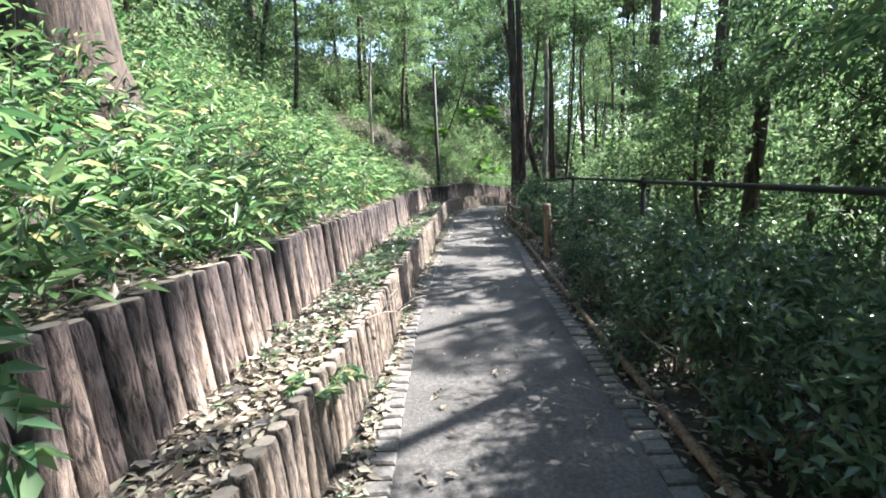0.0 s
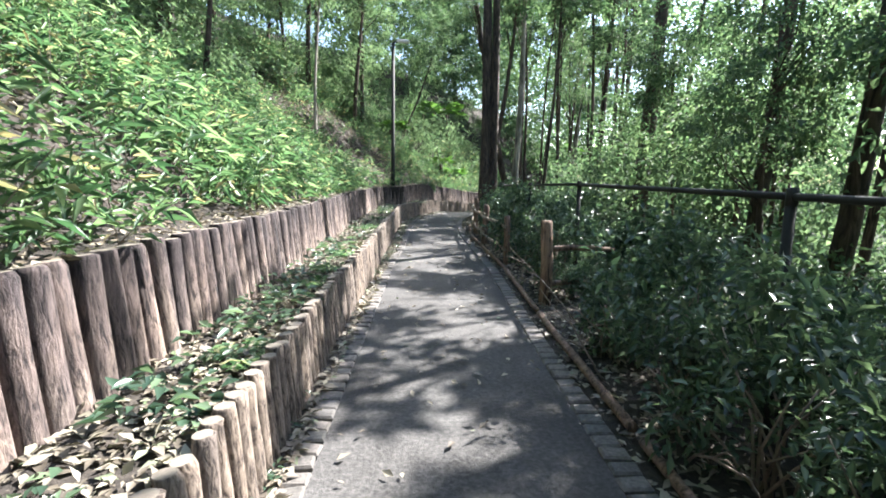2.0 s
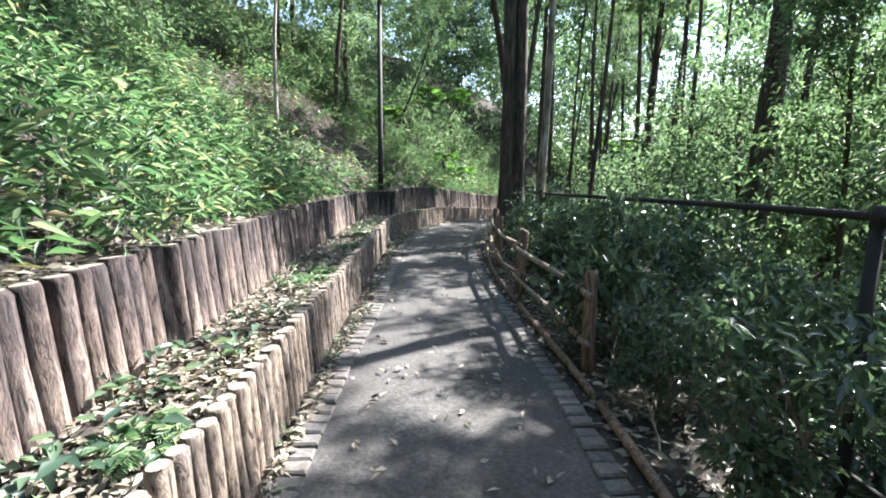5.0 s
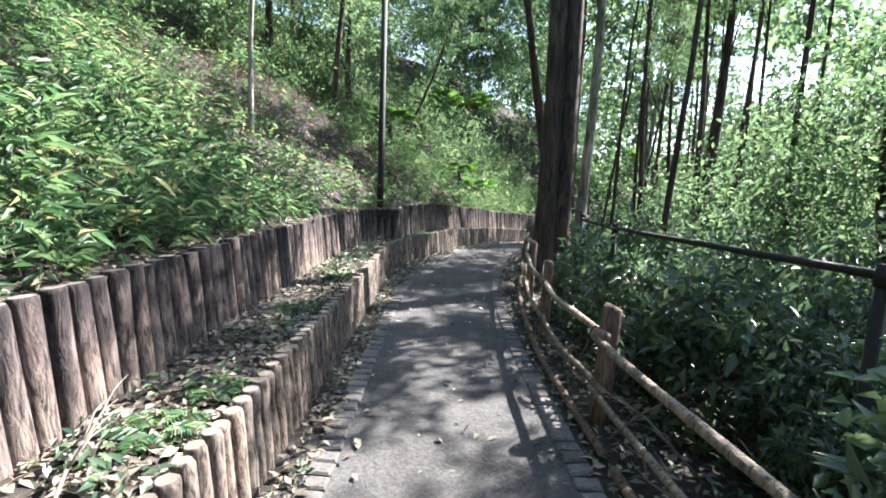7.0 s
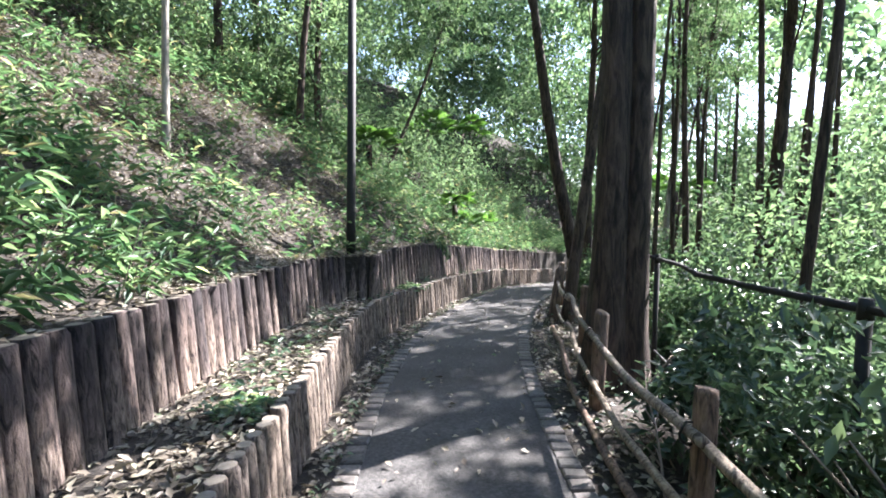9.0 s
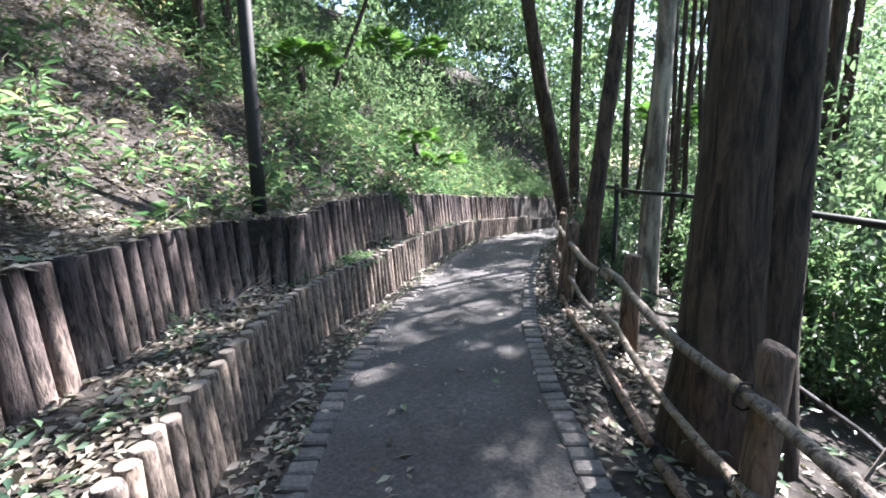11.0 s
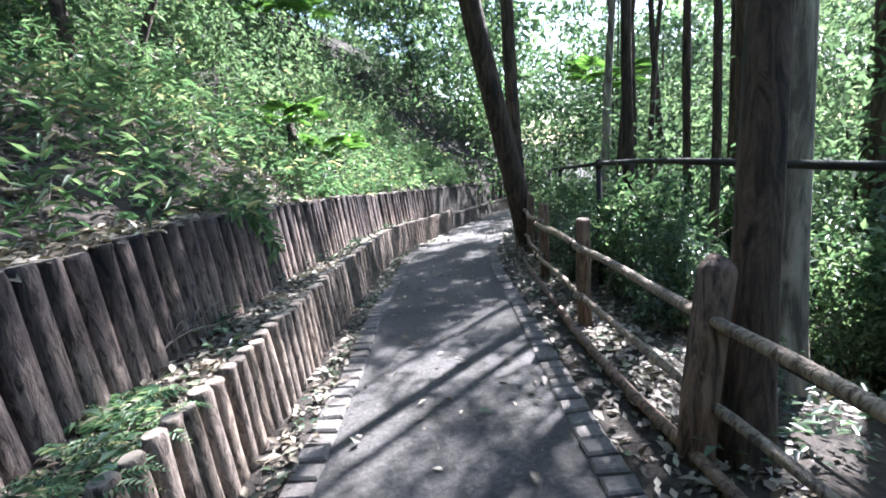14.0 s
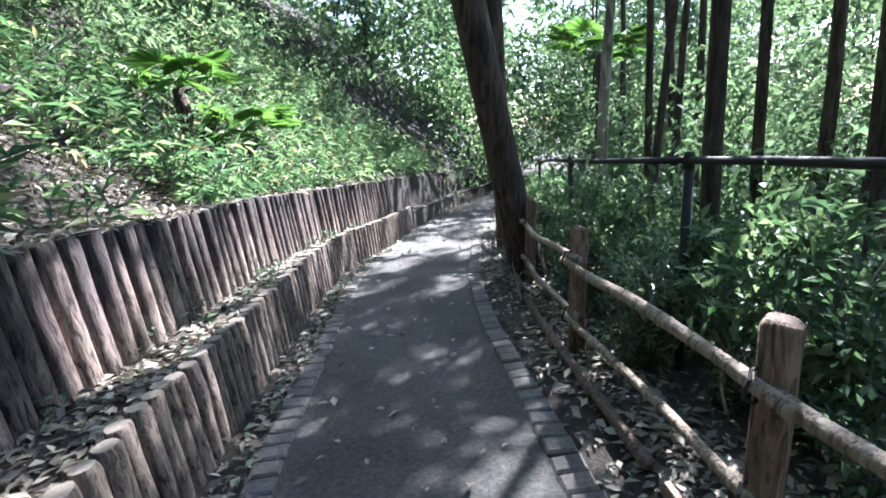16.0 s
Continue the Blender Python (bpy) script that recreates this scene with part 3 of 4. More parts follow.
tree(-3.0, 21.6, 7, 0.055, (0.3, 0.1), (0.8, 0.97), 1.5, M_BARK_PALE, "thin pale sapling on the bank", CROWNS, 34)
tree(-2.0, 26.5, 8, 0.09, (0.5, -0.3), (0.8, 0.95), 1.7, label="dark slender tree on the leaf-strewn bank", crowns=CROWNS, seed=35)
tree(0.0, 29.5, 6, 0.06, (2.2, 0.3), (0.75, 0.97), 1.5, label="thin dark tree leaning out from the bank", crowns=CROWNS, seed=36)
tree(-4.3, 15.0, 8, 0.06, (0.5, 0.1), (0.8, 0.97), 1.6, label="thin tree rising from the bank's undergrowth", crowns=CROWNS, seed=37)
tree(3.5, 1.6, 4.2, 0.05, (-0.5, 0.4), (0.66, 0.92), 1.15, label="young broad-leaved tree hanging over the fence", crowns=CROWNS, seed=31)
tree(4.0, 3.0, 4.4, 0.05, (-0.3, 0.2), (0.7, 0.95), 0.95, label="young broad-leaved tree hanging over the fence", crowns=CROWNS, seed=32)
tree(4.6, 8.6, 4.2, 0.045, (-0.2, 0.2), (0.7, 0.95), 0.9, label="young broad-leaved tree behind the shrubs", crowns=CROWNS, seed=33)

for k, (x, y, h, r) in enumerate([(4.2, 4.0, 4.4, 0.9), (5.2, 6.2, 5.2, 1.1), (5.8, 10.2, 5.6, 1.1), (6.2, 13.6, 6.0, 1.2)]):
    tree(x, y, h, 0.045, (-0.3 + 0.2 * (k % 3), 0.3 - 0.2 * (k % 2)), (0.55, 0.75, 0.93), r, label="young broad-leaved tree behind the metal fence", crowns=CROWNS, seed=210 + k, limbs=6)
for k, (x, y, h, r, lx) in enumerate([(5.9, 24.2, 10, 0.05, 0.7), (7.8, 16.8, 12, 0.08, 1.0), (6.6, 26.4, 9, 0.045, 1.0)]):
    tree(x, y, h + 1, r, (lx, 0.2), (0.97,), 0.7, seed=240 + k, limbs=4, group="woodland trees")
# hillside trees added to stand under the leaves that block the sky
for k, (d, y) in enumerate([(5.0, 9.5), (6.5, 13.0), (5.6, 18.4), (7.2, 22.5), (6.4, 27.0), (8.5, 6.0), (8.0, 16.0), (9.0, 31.0), (7.5, 1.0)]):
    x = float(up_x(y)) - d
    tree(x, y, 10.5, 0.09 + 0.02 * (k % 3), (0.6 - 0.4 * (k % 3), -0.3), (0.7, 0.85, 0.97), 2.3, label="tall dark tree added on the hillside to carry the sky-blocking canopy", crowns=CROWNS_BIG, seed=270 + k, limbs=5, group="woodland trees")

rng_t = random.Random(77)


def shade_tree(y, target_x, reach, r):
    """A tall tree added below the path, its crown set between the sun and the target to cast shade."""
    c = Vector((target_x, y, 0.3)) + SUN_DIR * reach
    x = c.x + rng_t.uniform(-0.4, 0.4)
    h = (c.z - float(terrain(x, c.y))) / 0.86
    tree(x, c.y, h, rng_t.uniform(0.05, 0.09), (rng_t.uniform(-0.4, 0.4), rng_t.uniform(-0.3, 0.3)), (0.86,), r, crowns=CROWNS_SHADE, seed=rng_t.randrange(1000), limbs=7, group="woodland trees")


# added trees, placed only for where their crowns' shade lands on path and walls
shade_tree(6.3, 2.1, 12.0, 0.8)
shade_tree(7.0, 1.7, 11.0, 0.9)
shade_tree(9.9, 1.0, 11.0, 1.1)
shade_tree(24.8, 3.0, 12.0, 1.4)
shade_tree(23.7, 1.3, 13.0, 0.9)
shade_tree(21.2, 0.0, 12.5, 1.0)
shade_tree(19.9, 1.5, 14.0, 0.8)
shade_tree(20.4, -0.4, 12.0, 1.45)
shade_tree(21.0, -0.55, 11.0, 0.8)
shade_tree(18.9, 1.7, 12.0, 1.0)
shade_tree(19.2, 0.8, 13.0, 1.2)
y = -4.0
while y < 36:
    near = 0.0 if y < 20 else float(path_left(y))
    if 20.6 < y < 25.4:
        y = 25.4
        near = float(path_left(y))
    shade_tree(y, near + rng_t.uniform(0.3, 1.9) + (0.7 if y < 12.5 else 0.0), rng_t.uniform(10, 15), rng_t.uniform(1.25, 1.75) if 11 < y < 21 else rng_t.uniform(1.2, 1.7))
    y += rng_t.uniform(1.9, 2.6) if 11 < y < 21 else rng_t.uniform(2.5, 3.4)

for i in range(40):
    y = rng_t.uniform(-6, 44)
    x = float(path_right(y)) + rng_t.uniform(4, 20) if i % 5 < 3 else float(up_x(y)) - rng_t.uniform(3.5, 13)
    h = rng_t.uniform(4.5, 8)
    tree(x, y, h, rng_t.uniform(0.035, 0.1), (rng_t.uniform(-1.0, 1.0), rng_t.uniform(-0.8, 0.8)), (rng_t.uniform(0.4, 0.55), 0.88), rng_t.uniform(1.2, 1.9),
         crowns=CROWNS if i % 2 else CROWNS_FAR, seed=100 + i, limbs=4, group="woodland trees")


def foliage_fill(name, label, seed, clumps, per, spot, size, leaf, mat):
    """Foliage of many small trees and bushes that nobody could count, as leaf clumps at places that spot() gives."""
    rng = np.random.default_rng(seed)
    pos, out = [], []
    for _ in range(clumps):
        p = spot(rng)
        o = unit(rng, per) * (rng.uniform(0.1, 1, (per, 1)) ** 0.6) * np.array([1, 1, 0.6])
        pos.append(np.array(p) + o * rng.uniform(*size))
        out.append(o)
    pos, out = np.concatenate(pos), np.concatenate(out)
    n = len(pos)
    along = out + rng.normal(size=(n, 3)) * 0.5 + np.array([0, 0, -0.3])
    up = np.array([0, 0, 1.0]) + rng.normal(size=(n, 3)) * 0.45
    ln = rng.uniform(*leaf, n)
    ob = new(name, leaf_mesh(name, pos, along, up, ln, ln * rng.uniform(0.38, 0.55, n), mat))
    tagged(ob, label, "woodland", kind="stuff")


def valley_spot(rng):
    y = rng.uniform(-6, 48)
    d = rng.uniform(3.2, 15) if rng.uniform() < 0.7 else rng.uniform(9, 26)
    x = float(path_right(y)) + d
    z0 = float(terrain(x, y))
    top = 0.72 * d + (0.2 if y < 13 else -0.9)
    return x, y, z0 + 0.2 + (top - z0) * rng.uniform(0, 1) ** 0.85


def hill_spot(rng):
    y = rng.uniform(-4, 46)
    d = (4.6 if y < 7 else 5.2 if 17.5 < y < 25.5 else 3.0) + 17 * rng.uniform(0, 1) ** 1.15
    x = float(up_x(y)) - d
    return x, y, float(terrain(x, y)) + 0.2 + rng.uniform(0, 1) ** 1.6 * min(7.0, 0.9 * (d - 1.6))


# overhead leaves added to cut the sky's fill light, clear of the sun's line
def canopy_spot(rng):
    y = rng.uniform(-8, 46)
    x = float(up_x(y)) - rng.uniform(5, 16)
    return x, y, 9.5 + 0.35 * (float(up_x(y)) - x) + rng.uniform(0, 4)


def end_spot(rng):
    y = rng.uniform(36.5, 50)
    x = rng.uniform(-4, 34)
    return x, y, float(terrain(x, y)) + rng.uniform(0.3, 1) ** 1.2 * 11 * min(1, 0.3 + abs(x - 0.5 * float(path_left(y) + path_right(y))) / 5)


def far_spot(rng):
    a, r = rng.uniform(0, 2 * math.pi), rng.uniform(25, 58)
    x, y = 3 + r * math.cos(a), 16 + r * 1.2 * math.sin(a)
    return x, y, float(terrain(x, y)) + rng.uniform(0.5, 30)


foliage_fill("valley_foliage", "bright green leaves of countless saplings in the valley", 41, 2100, 100, valley_spot, (0.5, 1.35), (0.09, 0.19), L_FAR)
foliage_fill("sky_blocking_canopy", "leafy canopy added high over the hillside to block sky light", 45, 520, 60, canopy_spot, (0.8, 1.6), (0.18, 0.34), L_CROWN)
foliage_fill("hill_foliage", "green leaves of bushes and saplings covering the hillside", 42, 1900, 85, hill_spot, (0.4, 0.95), (0.08, 0.17), L_FAR)
foliage_fill("end_foliage", "dark green thicket where the path bends away", 43, 1150, 75, end_spot, (0.8, 1.9), (0.14, 0.28), L_CROWN)
foliage_fill("far_woods", "bright green foliage of the distant wood", 44, 2000, 80, far_spot, (1.6, 3.4), (0.5, 1.0), L_FAR)


# ---- shrubs by the fence ----
def shrub_mesh(seed, n=2300, mat=None, big=1.0):
    rng = np.random.default_rng(seed)
    c = unit(rng, 34) * (rng.uniform(0.1, 1, (34, 1)) ** 0.45) * rng.uniform(0.8, 1.25, (34, 1)) * np.array([0.62, 0.62, 0.6]) + np.array([0, 0, 0.72])
    k = rng.integers(0, 34, n)
    o = unit(rng, n) * (rng.uniform(0.1, 1, (n, 1)) ** 0.6) * rng.uniform(0.12, 0.26, (34, 1))[k]
    pos = c[k] + o
    pos[:, 2] = np.maximum(pos[:, 2], 0.08)
    along = o * 3 + rng.normal(size=(n, 3)) * 0.5 + np.array([0, 0, -0.1])
    up = np.array([0, 0, 1]) + rng.normal(size=(n, 3)) * 0.5
    return leaf_mesh("foliage", pos, along, up, rng.uniform(0.05, 0.12, n) * big, rng.uniform(0.026, 0.05, n) * big, mat or L_SHRUB)


SHRUBS = [shrub_mesh(60 + i) for i in range(3)] + [shrub_mesh(64 + i, 1300, None, 1.45) for i in range(2)]
SHRUBS_VALLEY = [shrub_mesh(80 + i, 2200, L_CROWN) for i in range(3)]
SHRUBS_BACK = [shrub_mesh(70 + i, 1300) for i in range(3)]
rng_s = random.Random(21)


def shrub(x, y, s, kinds=SHRUBS):
    t = thing("shrub", "dense dark green glossy-leaved shrub growing against the fence", "shrub", (x, y, float(terrain(x, y)) - 0.02), "shrubs along the fence")
    for _ in range(10):
        e = Vector((rng_s.uniform(-0.65, 0.65), rng_s.uniform(-0.65, 0.65), rng_s.uniform(0.5, 1.12))) * s
        m = Vector((e.x * 0.3 + rng_s.uniform(-0.08, 0.08), e.y * 0.3 + rng_s.uniform(-0.08, 0.08), e.z * 0.5))
        v, f = tube([(rng_s.uniform(-0.08, 0.08), rng_s.uniform(-0.08, 0.08), -0.08), m, e], [0.013 * s, 0.009 * s, 0.004], 5)
        mesh_object("stem", v, f, M_TWIG, t, True)
    share("foliage", rng_s.choice(kinds), Matrix.Rotation(rng_s.uniform(0, 6.28), 4, "Z") @ Matrix.Diagonal((s, s, s * rng_s.uniform(0.9, 1.1), 1)), t)


y = -2.0
while y < 17.4:
    near = 0.28 if y < 8 else (0.32 if y < 11.8 else 0.7)
    if not 7.7 < y < 8.9:
        shrub(float(path_right(y)) + 0.34 + near + rng_s.uniform(0.0, 0.2), y, rng_s.uniform(0.7, 1.12) * (0.82 if y < 12 else 0.95))
    shrub(float(path_right(y)) + 0.42 + rng_s.uniform(1.25, 1.7), y + 0.3, rng_s.uniform(0.85, 1.0) if y < 12 else rng_s.uniform(1.0, 1.2))
    shrub(float(path_right(y)) + 0.42 + rng_s.uniform(2.4, 3.2), y + 0.3, rng_s.uniform(1.05, 1.25) if y < 12 else rng_s.uniform(1.2, 1.5), SHRUBS_BACK)
    y += rng_s.uniform(0.7, 1.15)
y = 19.8
while y < 34:
    shrub(float(path_right(y)) + 0.42 + (rng_s.uniform(1.9, 2.4) if y < 23.2 else rng_s.uniform(1.0, 1.3)), y, rng_s.uniform(0.5, 0.75) if y < 23.5 else rng_s.uniform(0.75, 1.0), SHRUBS_VALLEY)
    shrub(float(path_right(y)) + 0.42 + rng_s.uniform(2.2, 2.8), y, rng_s.uniform(0.8, 1.15), SHRUBS_VALLEY)
    shrub(float(path_right(y)) + 0.42 + rng_s.uniform(2.6, 3.6), y, rng_s.uniform(1.1, 1.5), SHRUBS_BACK)
    y += 0.85


for yy, off in ((7.9, 0.95), (8.3, 1.25), (8.95, 0.8), (9.1, 1.25)):
    shrub(float(path_right(yy)) + off, yy, 0.44)
y = 20.0
while y < 28.5:
    shrub(float(path_right(y)) + float(fence_off(y)) + rng_s.uniform(0.5, 1.1), y, rng_s.uniform(0.3, 0.5) if y < 23 else rng_s.uniform(0.45, 0.7))
    y += rng_s.uniform(0.9, 1.3) if y < 23 else rng_s.uniform(0.55, 0.85)


# ---- undergrowth on the bank ----
def undergrowth():
    rng = np.random.default_rng(12)
    n = 17500
    y = rng.uniform(-3, 38, n)
    d = 0.2 + 10 * rng.uniform(0, 1, n) ** 1.25
    dens = np.where(y < 12, 1.0, np.where(y < 19, 0.8, np.where(d < 2.4, np.where(y > 27, 0.85, np.where(y > 24.8, 0.5, 0.16)), np.where(d < 5.0, np.where(y > 25.5, 0.6, 0.3), 0.9))))
    dens = dens * np.clip((d - 0.1) / 0.5, np.where(y < 12, 0.8, 0.2), 1)
    patch = np.array([noise.noise((a * 0.5, b * 0.5, 3)) for a, b in zip(d, y)])
    keep = rng.uniform(0, 1, n) < dens * np.clip(0.75 + patch, 0, 1)
    y, d = y[keep], d[keep]
    x = up_x(y) - d
    z = terrain(x, y)
    h = rng.uniform(0.2, 0.75, len(x)) * np.where(y < 12, 1.15, 0.85)
    per = 21
    ang = rng.uniform(0, 2 * math.pi, (len(x), per))
    f = rng.uniform(0.15, 1.0, (len(x), per))
    leanx, leany = rng.normal(size=len(x)) * 0.15 + 0.12, rng.normal(size=len(x)) * 0.15
    px = x[:, None] + leanx[:, None] * f + 0.09 * np.cos(ang)
    py = y[:, None] + leany[:, None] * f + 0.09 * np.sin(ang)
    pz = z[:, None] + h[:, None] * f
    pos = np.stack([px, py, pz], -1).reshape(-1, 3)
    al = np.stack([np.cos(ang), np.sin(ang), rng.uniform(-0.7, 0.9, ang.shape)], -1).reshape(-1, 3)
    m = len(pos)
    up = np.array([0, 0, 1]) + rng.normal(size=(m, 3)) * 0.55
    ln = rng.uniform(0.07, 0.2, m)
    ob = new("undergrowth", leaf_mesh("undergrowth", pos, al, up, ln, ln * rng.uniform(0.11, 0.22, m), L_SASA, 0.22))
    tagged(ob, "bright green bamboo grass and low plants covering the bank", "undergrowth", kind="stuff")
    pieces = []
    for i in range(0, len(x), 3):
        pieces.append(tube([(x[i], y[i], z[i] - 0.03), (x[i] + leanx[i], y[i] + leany[i], z[i] + h[i])], [0.004, 0.0025], 4, caps=False))
    v, fc = joined(pieces)
    tagged(mesh_object("undergrowth_stems", v, fc, M_TWIG), "thin pale stems of the bank's undergrowth", "undergrowth", kind="stuff")


undergrowth()


# ---- fallen leaves ----
def litter():
    rng = np.random.default_rng(14)
    xs, ys = [], []

    def strip(n, x0, x1, y0=-2.5, y1=36):
        y = rng.uniform(y0, y1, n)
        f = rng.uniform(0, 1, n)
        xs.append(x0(y) + f * (x1(y) - x0(y)))
        ys.append(y)

    strip(19000, lambda y: up_x(y) + 0.02, lambda y: low_x(y) - 0.08, -2.5, 32)
    strip(4500, lambda y: low_x(y) + 0.1, lambda y: path_left(y) - 0.12, -2.5, 32)
    strip(14000, lambda y: path_right(y) + 0.15, lambda y: path_right(y) + 1.6, -2.5, 34)
    strip(9000, lambda y: path_right(y) + 1.2, lambda y: path_right(y) + 4.5, 8, 34)
    strip(60000, lambda y: up_x(y) - 6.5, lambda y: up_x(y) - 0.1, -2.5, 36)
    strip(32000, lambda y: up_x(y) - 6.5, lambda y: up_x(y) - 0.05, 17.5, 28)
    strip(9000, lambda y: path_right(y) + 0.4, lambda y: path_right(y) + 3.2, 19.5, 26)
    strip(700, path_left, path_right, -2.5, 34)
    x, y = np.concatenate(xs), np.concatenate(ys)
    z = terrain(x, y) + rng.uniform(0.008, 0.04, len(x))
    n = len(x)
    pos = np.stack([x, y, z], -1)
    al = np.stack([rng.normal(size=n), rng.normal(size=n), rng.normal(size=n) * 0.18], -1)
    up = np.array([0, 0, 1]) + rng.normal(size=(n, 3)) * 0.35
    ln = rng.uniform(0.035, 0.1, n)
    ob = new("fallen_leaves", leaf_mesh("fallen_leaves", pos, al, up, ln, ln * rng.uniform(0.35, 0.55, n), L_LITTER, 0.05, 0.1))
    tagged(ob, "brown and grey dead leaves scattered over soil and path", "leaf litter", kind="stuff")


litter()


# ---- low plants on the verges and in the planter ----
def low_plants():
    rng = np.random.default_rng(31)
    P, A, S = [], [], []

    def sprig(x, y, n, r, h, size):
        a = rng.uniform(0, 2 * math.pi, n)
        f = rng.uniform(0, 1, n) ** 0.7
        P.append(np.stack([x + r * f * np.cos(a), y + r * f * np.sin(a), float(terrain(x, y)) + h * rng.uniform(0.1, 1, n)], -1))
        A.append(np.stack([np.cos(a), np.sin(a), rng.uniform(-0.2, 0.6, n)], -1))
        S.append(size * rng.uniform(0.7, 1.3, n))

    for _ in range(420):
        y = rng.uniform(0, 34)
        sprig(float(path_right(y)) + rng.uniform(0.5, 4.0), y, 14, 0.16, 0.25, 0.075)
    for _ in range(110):
        y = rng.uniform(0, 32)
        sprig(float(path_left(y)) - rng.uniform(0.16, 0.24), y, 9, 0.05, 0.07, 0.045)
    for _ in range(20):
        y = rng.uniform(5, 11)
        sprig(float(low_x(y)) - rng.uniform(0.2, 0.6), y, 12, 0.18, 0.16, 0.11)
    for _ in range(75):
        y = rng.uniform(0, 32)
        sprig(float(low_x(y)) - rng.uniform(0.15, 0.6), y, 14, 0.14, 0.14, 0.075)
    pos, al, ln = np.concatenate(P), np.concatenate(A), np.concatenate(S)
    n = len(pos)
    ob = new("low_plants", leaf_mesh("low_plants", pos, al, np.array([0, 0, 1]) + rng.normal(size=(n, 3)) * 0.3, ln, ln * 0.45, L_SHRUB))
    tagged(ob, "small green weeds along the verges and kerbs", "weeds", kind="stuff")


low_plants()


# ---- ferns, grass tufts and cut greenery in the planter ----
def frond_plant(name, label, category, x, y, fronds, length, leaf, mat, seed, group="", rise=0.5, z=None):
    """A tuft of arching fronds, each a stalk with paired leaflets."""
    rng = random.Random(seed)
    nr = np.random.default_rng(seed)
    base = Vector((x, y, float(terrain(x, y)) if z is None else z))
    t = thing(name, label, category, base, group)
    for k in range(fronds):
        a = 2 * math.pi * k / fronds + rng.uniform(-0.3, 0.3)
        ln = length * rng.uniform(0.7, 1.15)
        pts = [Vector((math.cos(a) * ln * f, math.sin(a) * ln * f, ln * rise * (1.7 * f - 1.5 * f * f) + 0.01)) for f in (0, 0.25, 0.5, 0.75, 1.0)]
        pos, al = [], []
        for i in range(16):
            f = 0.15 + 0.85 * i / 16
            j = min(int(f * 4), 3)
            p = pts[j].lerp(pts[j + 1], f * 4 - j)
            for s in (-1, 1):
                pos.append(p)
                al.append(Vector((math.cos(a + s * 1.1), math.sin(a + s * 1.1), rng.uniform(-0.25, 0.15))))
        taper = np.repeat(np.array([math.sin(math.pi * (0.2 + 0.78 * i / 16)) for i in range(16)]), 2)
        n = len(pos)
        ll = leaf * taper * nr.uniform(0.85, 1.15, n)
        me = leaf_mesh("frond", np.array(pos), np.array(al), np.array([0, 0, 1.0]) + nr.normal(size=(n, 3)) * 0.2, ll, ll * 0.3, mat)
        share("frond", me, Matrix(), t)
    return t


for k, (x, y) in enumerate([(-0.72, 2.6), (-0.78, 5.9), (-0.66, 7.9), (-0.7, 8.6), (-0.62, 9.7), (-0.6, 13.0), (-0.5, 13.5), (-0.45, 15.4), (-0.35, 17.0), (0.72, 22.7)]):
    frond_plant("fern", "small green fern growing in the leaf-filled planter", "fern", x, y, 7, 0.26, 0.09, L_SASA, 500 + k, "ferns in the planter")
for k, (x, y) in enumerate([(0.75, 22.15), (0.84, 22.35), (0.72, 21.95)]):
    frond_plant("grass_tuft", "tuft of long green grass hanging over the logs", "grass", x, y, 12, 0.32, 0.05, L_SASA, 530 + k, "grass tufts in the planter", 0.7)


# ---- fan palms on the hillside ----
def fan_palm(x, y, trunk_h, size, seed, label):
    rng = random.Random(seed)
    nr = np.random.default_rng(seed)
    z = float(terrain(x, y))
    t = thing("fan_palm", label, "palm tree", (x, y, z), "fan palms in the wood")
    v, f = tube([(0, 0, -0.1), (0.02, 0, trunk_h * 0.5), (0, 0.02, trunk_h)], [0.09, 0.085, 0.08], 10, 0.08, rng)
    mesh_object("trunk", v, f, M_BARK, t, True)
    for k in range(11):
        a = k * 2.4 + rng.uniform(-0.2, 0.2)
        up = rng.uniform(0.05, 0.9)
        d = Vector((math.cos(a), math.sin(a), up)).normalized()
        s, e = Vector((0, 0, trunk_h)), Vector((0, 0, trunk_h)) + d * size * 0.75
        v, f = tube([s, s.lerp(e, 0.5) + Vector((0, 0, 0.05)), e], [0.012, 0.01, 0.008], 5)
        stalk = mesh_object("stalk", v, f, L_PALM, t, True)
        side = d.cross(Vector((0, 0, 1))).normalized()
        pos, al = [], []
        for i in range(22):
            q = -1.9 + 3.8 * i / 21
            al.append(d * math.cos(q) + side * math.sin(q) + Vector((0, 0, -0.12)))
            pos.append(e)
        me = leaf_mesh("fan", np.array(pos), np.array(al), np.array([[d.z * -d.x, d.z * -d.y, 1.0]] * 22), nr.uniform(0.85, 1.0, 22) * size * 0.62, np.full(22, 0.045), L_PALM, 0.2, 0.3)
        share("fan", me, Matrix(), stalk)


fan_palm(2.2, 29.8, 0.75, 0.62, 1, "green fan palm on the bank above the log wall")
fan_palm(3.0, 30.4, 0.5, 0.6, 5, "young green fan palm on the bank")
fan_palm(-0.4, 27.6, 0.9, 0.75, 6, "green fan palm high on the leaf-strewn bank")
fan_palm(3.0, 35.2, 1.9, 1.0, 2, "green fan palm above the end of the wall")
fan_palm(1.4, 33.2, 1.4, 0.9, 3, "young green fan palm on the bank")
fan_palm(10.6, 31.5, 4.2, 1.0, 4, "tall fan palm standing in the valley")


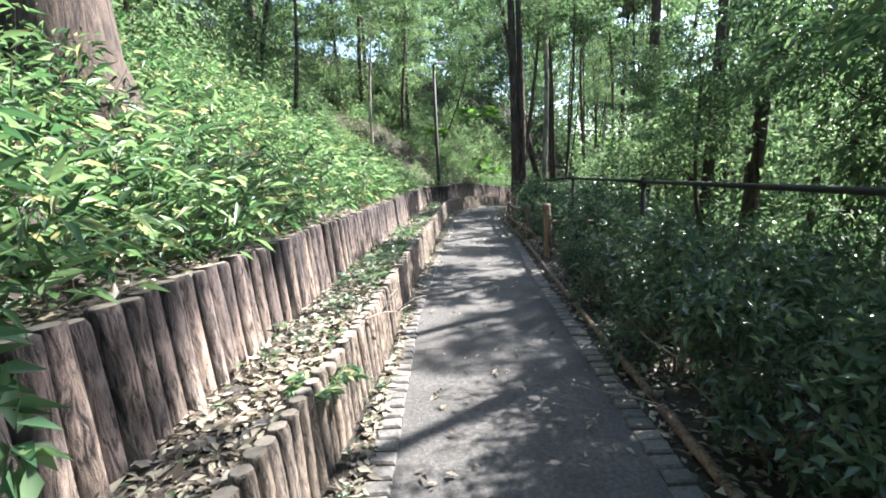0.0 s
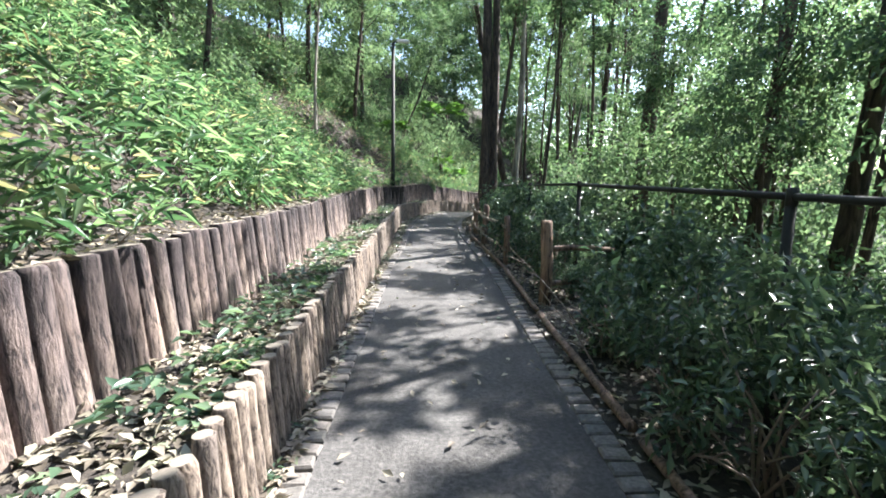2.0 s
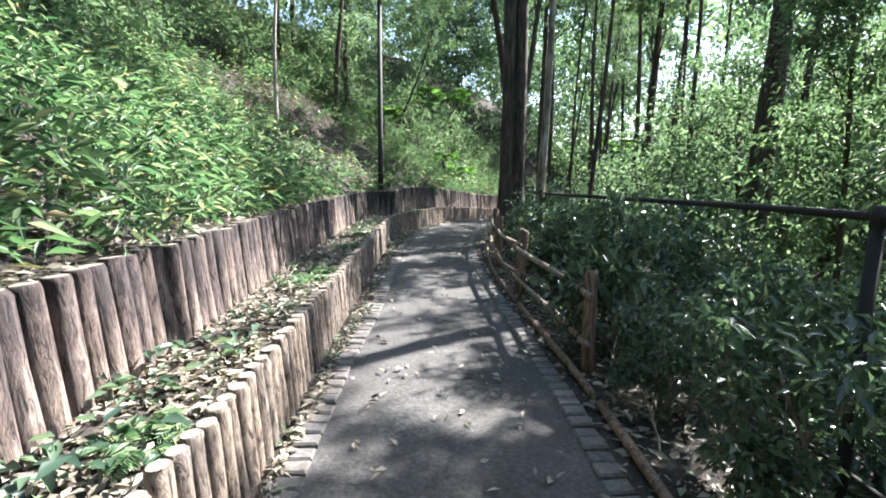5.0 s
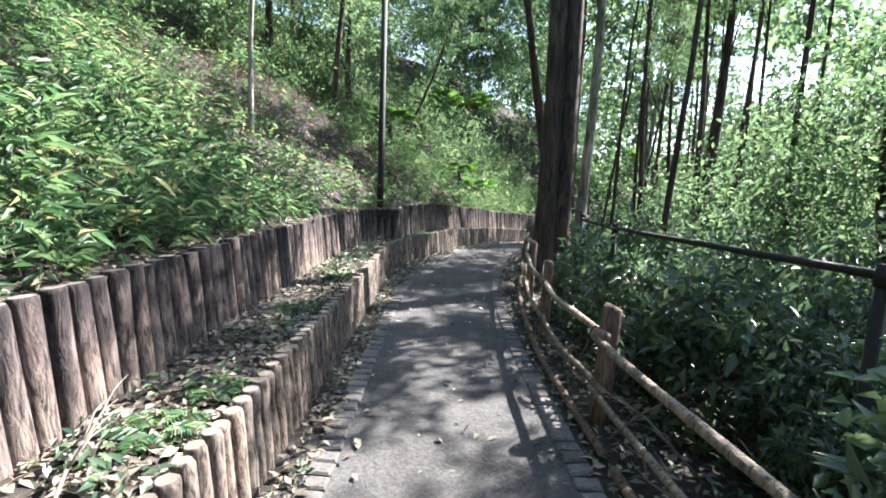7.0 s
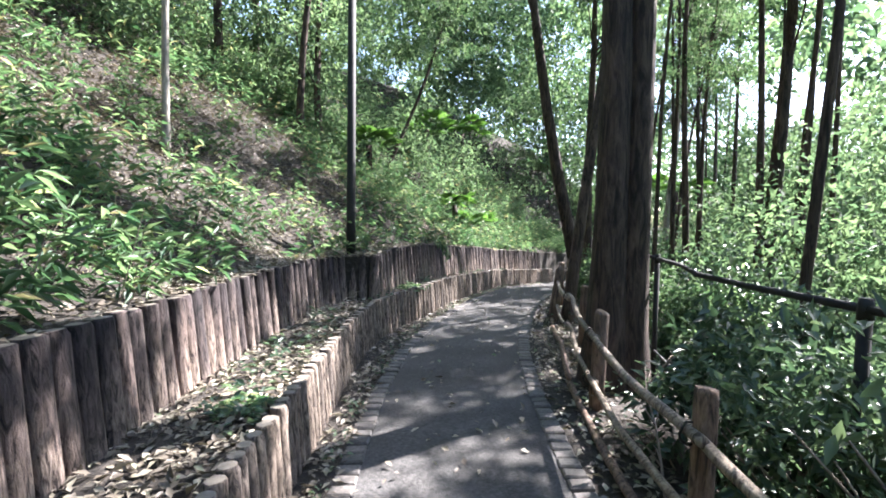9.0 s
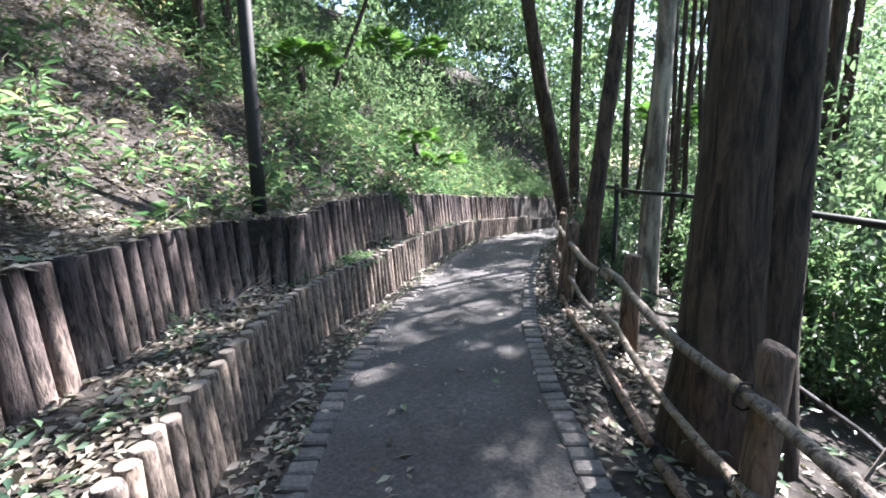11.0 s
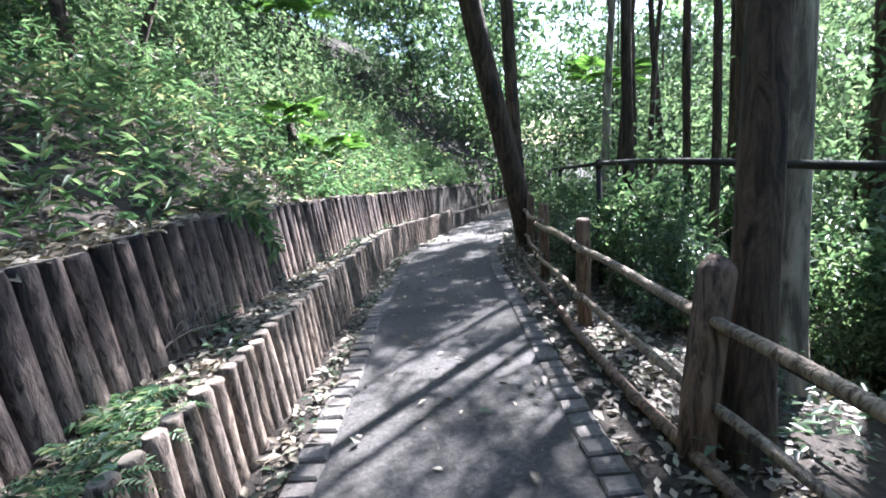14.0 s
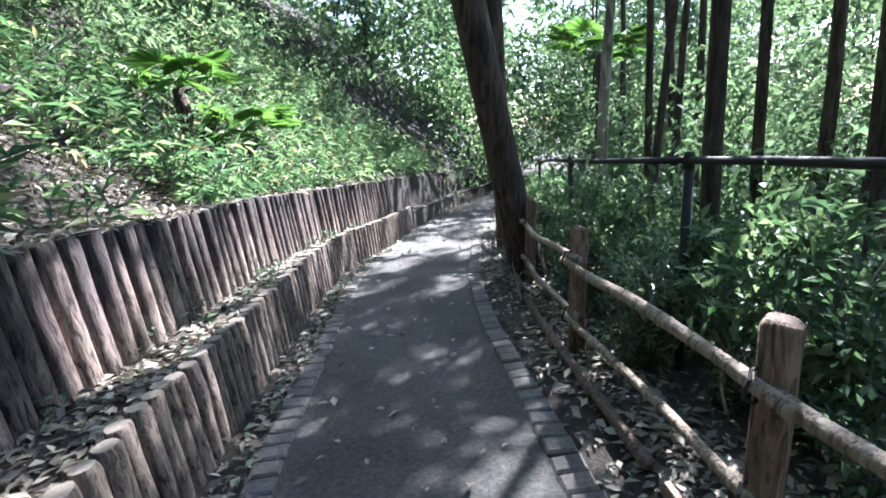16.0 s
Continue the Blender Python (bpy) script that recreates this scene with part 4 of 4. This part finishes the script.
# ---- fallen branches ----
def fallen_branch(x, y, z, length, heading, seed, label, rise_by=0.12):
    """A dead branch lying down, with forking side twigs."""
    rng = random.Random(seed)
    d = Vector((math.cos(heading), math.sin(heading), rise_by))
    pts = [Vector((x, y, z)) + d * length * f + Vector((0, 0, 0.05 * math.sin(f * 5))) + Vector((rng.uniform(-0.02, 0.02), rng.uniform(-0.02, 0.02), 0)) for f in (0, 0.25, 0.5, 0.75, 1)]
    pieces = [tube(pts, [0.009, 0.008, 0.007, 0.005, 0.002], 6)]
    for k in range(5):
        s = pts[1 + k % 3]
        e = s + Vector((rng.uniform(-0.5, 0.5) + d.x, rng.uniform(-0.5, 0.5) + d.y, rng.uniform(0.1, 0.55))) * length * 0.3
        pieces.append(tube([s, s.lerp(e, 0.55) + Vector((0, 0, 0.03)), e], [0.005, 0.004, 0.0015], 5))
    v, f = joined(pieces)
    tagged(mesh_object("fallen_branch", v, f, M_TWIG, None, True), label, "branch", "fallen branches")


fallen_branch(-0.25, 20.2, 0.46, 1.0, 1.35, 1, "dry forked branch lying among the planter's dead leaves")
fallen_branch(-0.75, 3.4, 0.45, 0.8, 1.0, 2, "dry pale branch leaning on the tall logs")
fallen_branch(-0.6, 12.3, 0.45, 0.9, 1.9, 3, "dry twig lying across the planter")
fallen_branch(0.75, 23.2, 0.45, 0.7, 0.9, 4, "thin dead twig lying in the planter")
for k in range(14):
    yy = 1.0 + k * 2.3
    fallen_branch(float(path_right(yy)) + 0.75 + 0.3 * math.sin(k * 2.1), yy, float(terrain(float(path_right(yy)) + 0.8, yy)) + 0.05, 0.8 + 0.3 * math.cos(k), 1.2 + 0.6 * math.sin(k * 1.7), 20 + k, "dead twig lying on the verge below the fence")

for k in range(34):
    yy = 0.8 + k * 0.52
    xx = float(path_right(yy)) + 0.62 + 0.22 * math.sin(k * 2.7)
    fallen_branch(xx, yy, float(terrain(xx, yy)) - 0.03, 0.62 + 0.2 * math.cos(k * 1.3), 0.4 + 2.2 * math.sin(k * 1.9), 60 + k, "pale bare twig standing among the shrubs by the fence", 0.7 + 0.5 * math.cos(k * 2.3))


# ---- sprays of leaves hanging over the tall wall ----
def hanging_spray(x, y, z, size, seed):
    rng, nr = random.Random(seed), np.random.default_rng(seed)
    t = thing("hanging_spray", "bright green leafy shoot hanging over the tall log wall", "plant", (x, y, z), "leafy shoots over the wall")
    tip = Vector((size * 0.7, -0.1 * size, -size * 0.55))
    mid = Vector((size * 0.4, 0, size * 0.12))
    v, f = tube([(-0.1, 0, 0), mid, tip], [0.006, 0.005, 0.002], 5)
    mesh_object("stem", v, f, M_TWIG, t, True)
    n = 46
    k = nr.uniform(0.2, 1, n)[:, None]
    pos = np.where(k < 0.5, np.array(mid) * k * 2, np.array(mid) + (np.array(tip) - np.array(mid)) * (k - 0.5) * 2) + nr.normal(size=(n, 3)) * 0.05 * size
    al = nr.normal(size=(n, 3)) + np.array([0.4, 0, -0.4])
    ln = nr.uniform(0.09, 0.15, n)
    share("leaves", leaf_mesh("leaves", pos, al, np.array([0, 0, 1.0]) + nr.normal(size=(n, 3)) * 0.4, ln, ln * 0.33, L_SASA), Matrix(), t)


hanging_spray(1.16, 23.75, 1.16, 0.5, 1)
hanging_spray(1.2, 23.92, 1.2, 0.42, 2)
hanging_spray(-1.3, 1.05, 1.2, 0.45, 4)
hanging_spray(-0.3, 22.2, 1.35, 0.45, 5)
hanging_spray(-0.35, 22.05, 1.55, 0.45, 6)
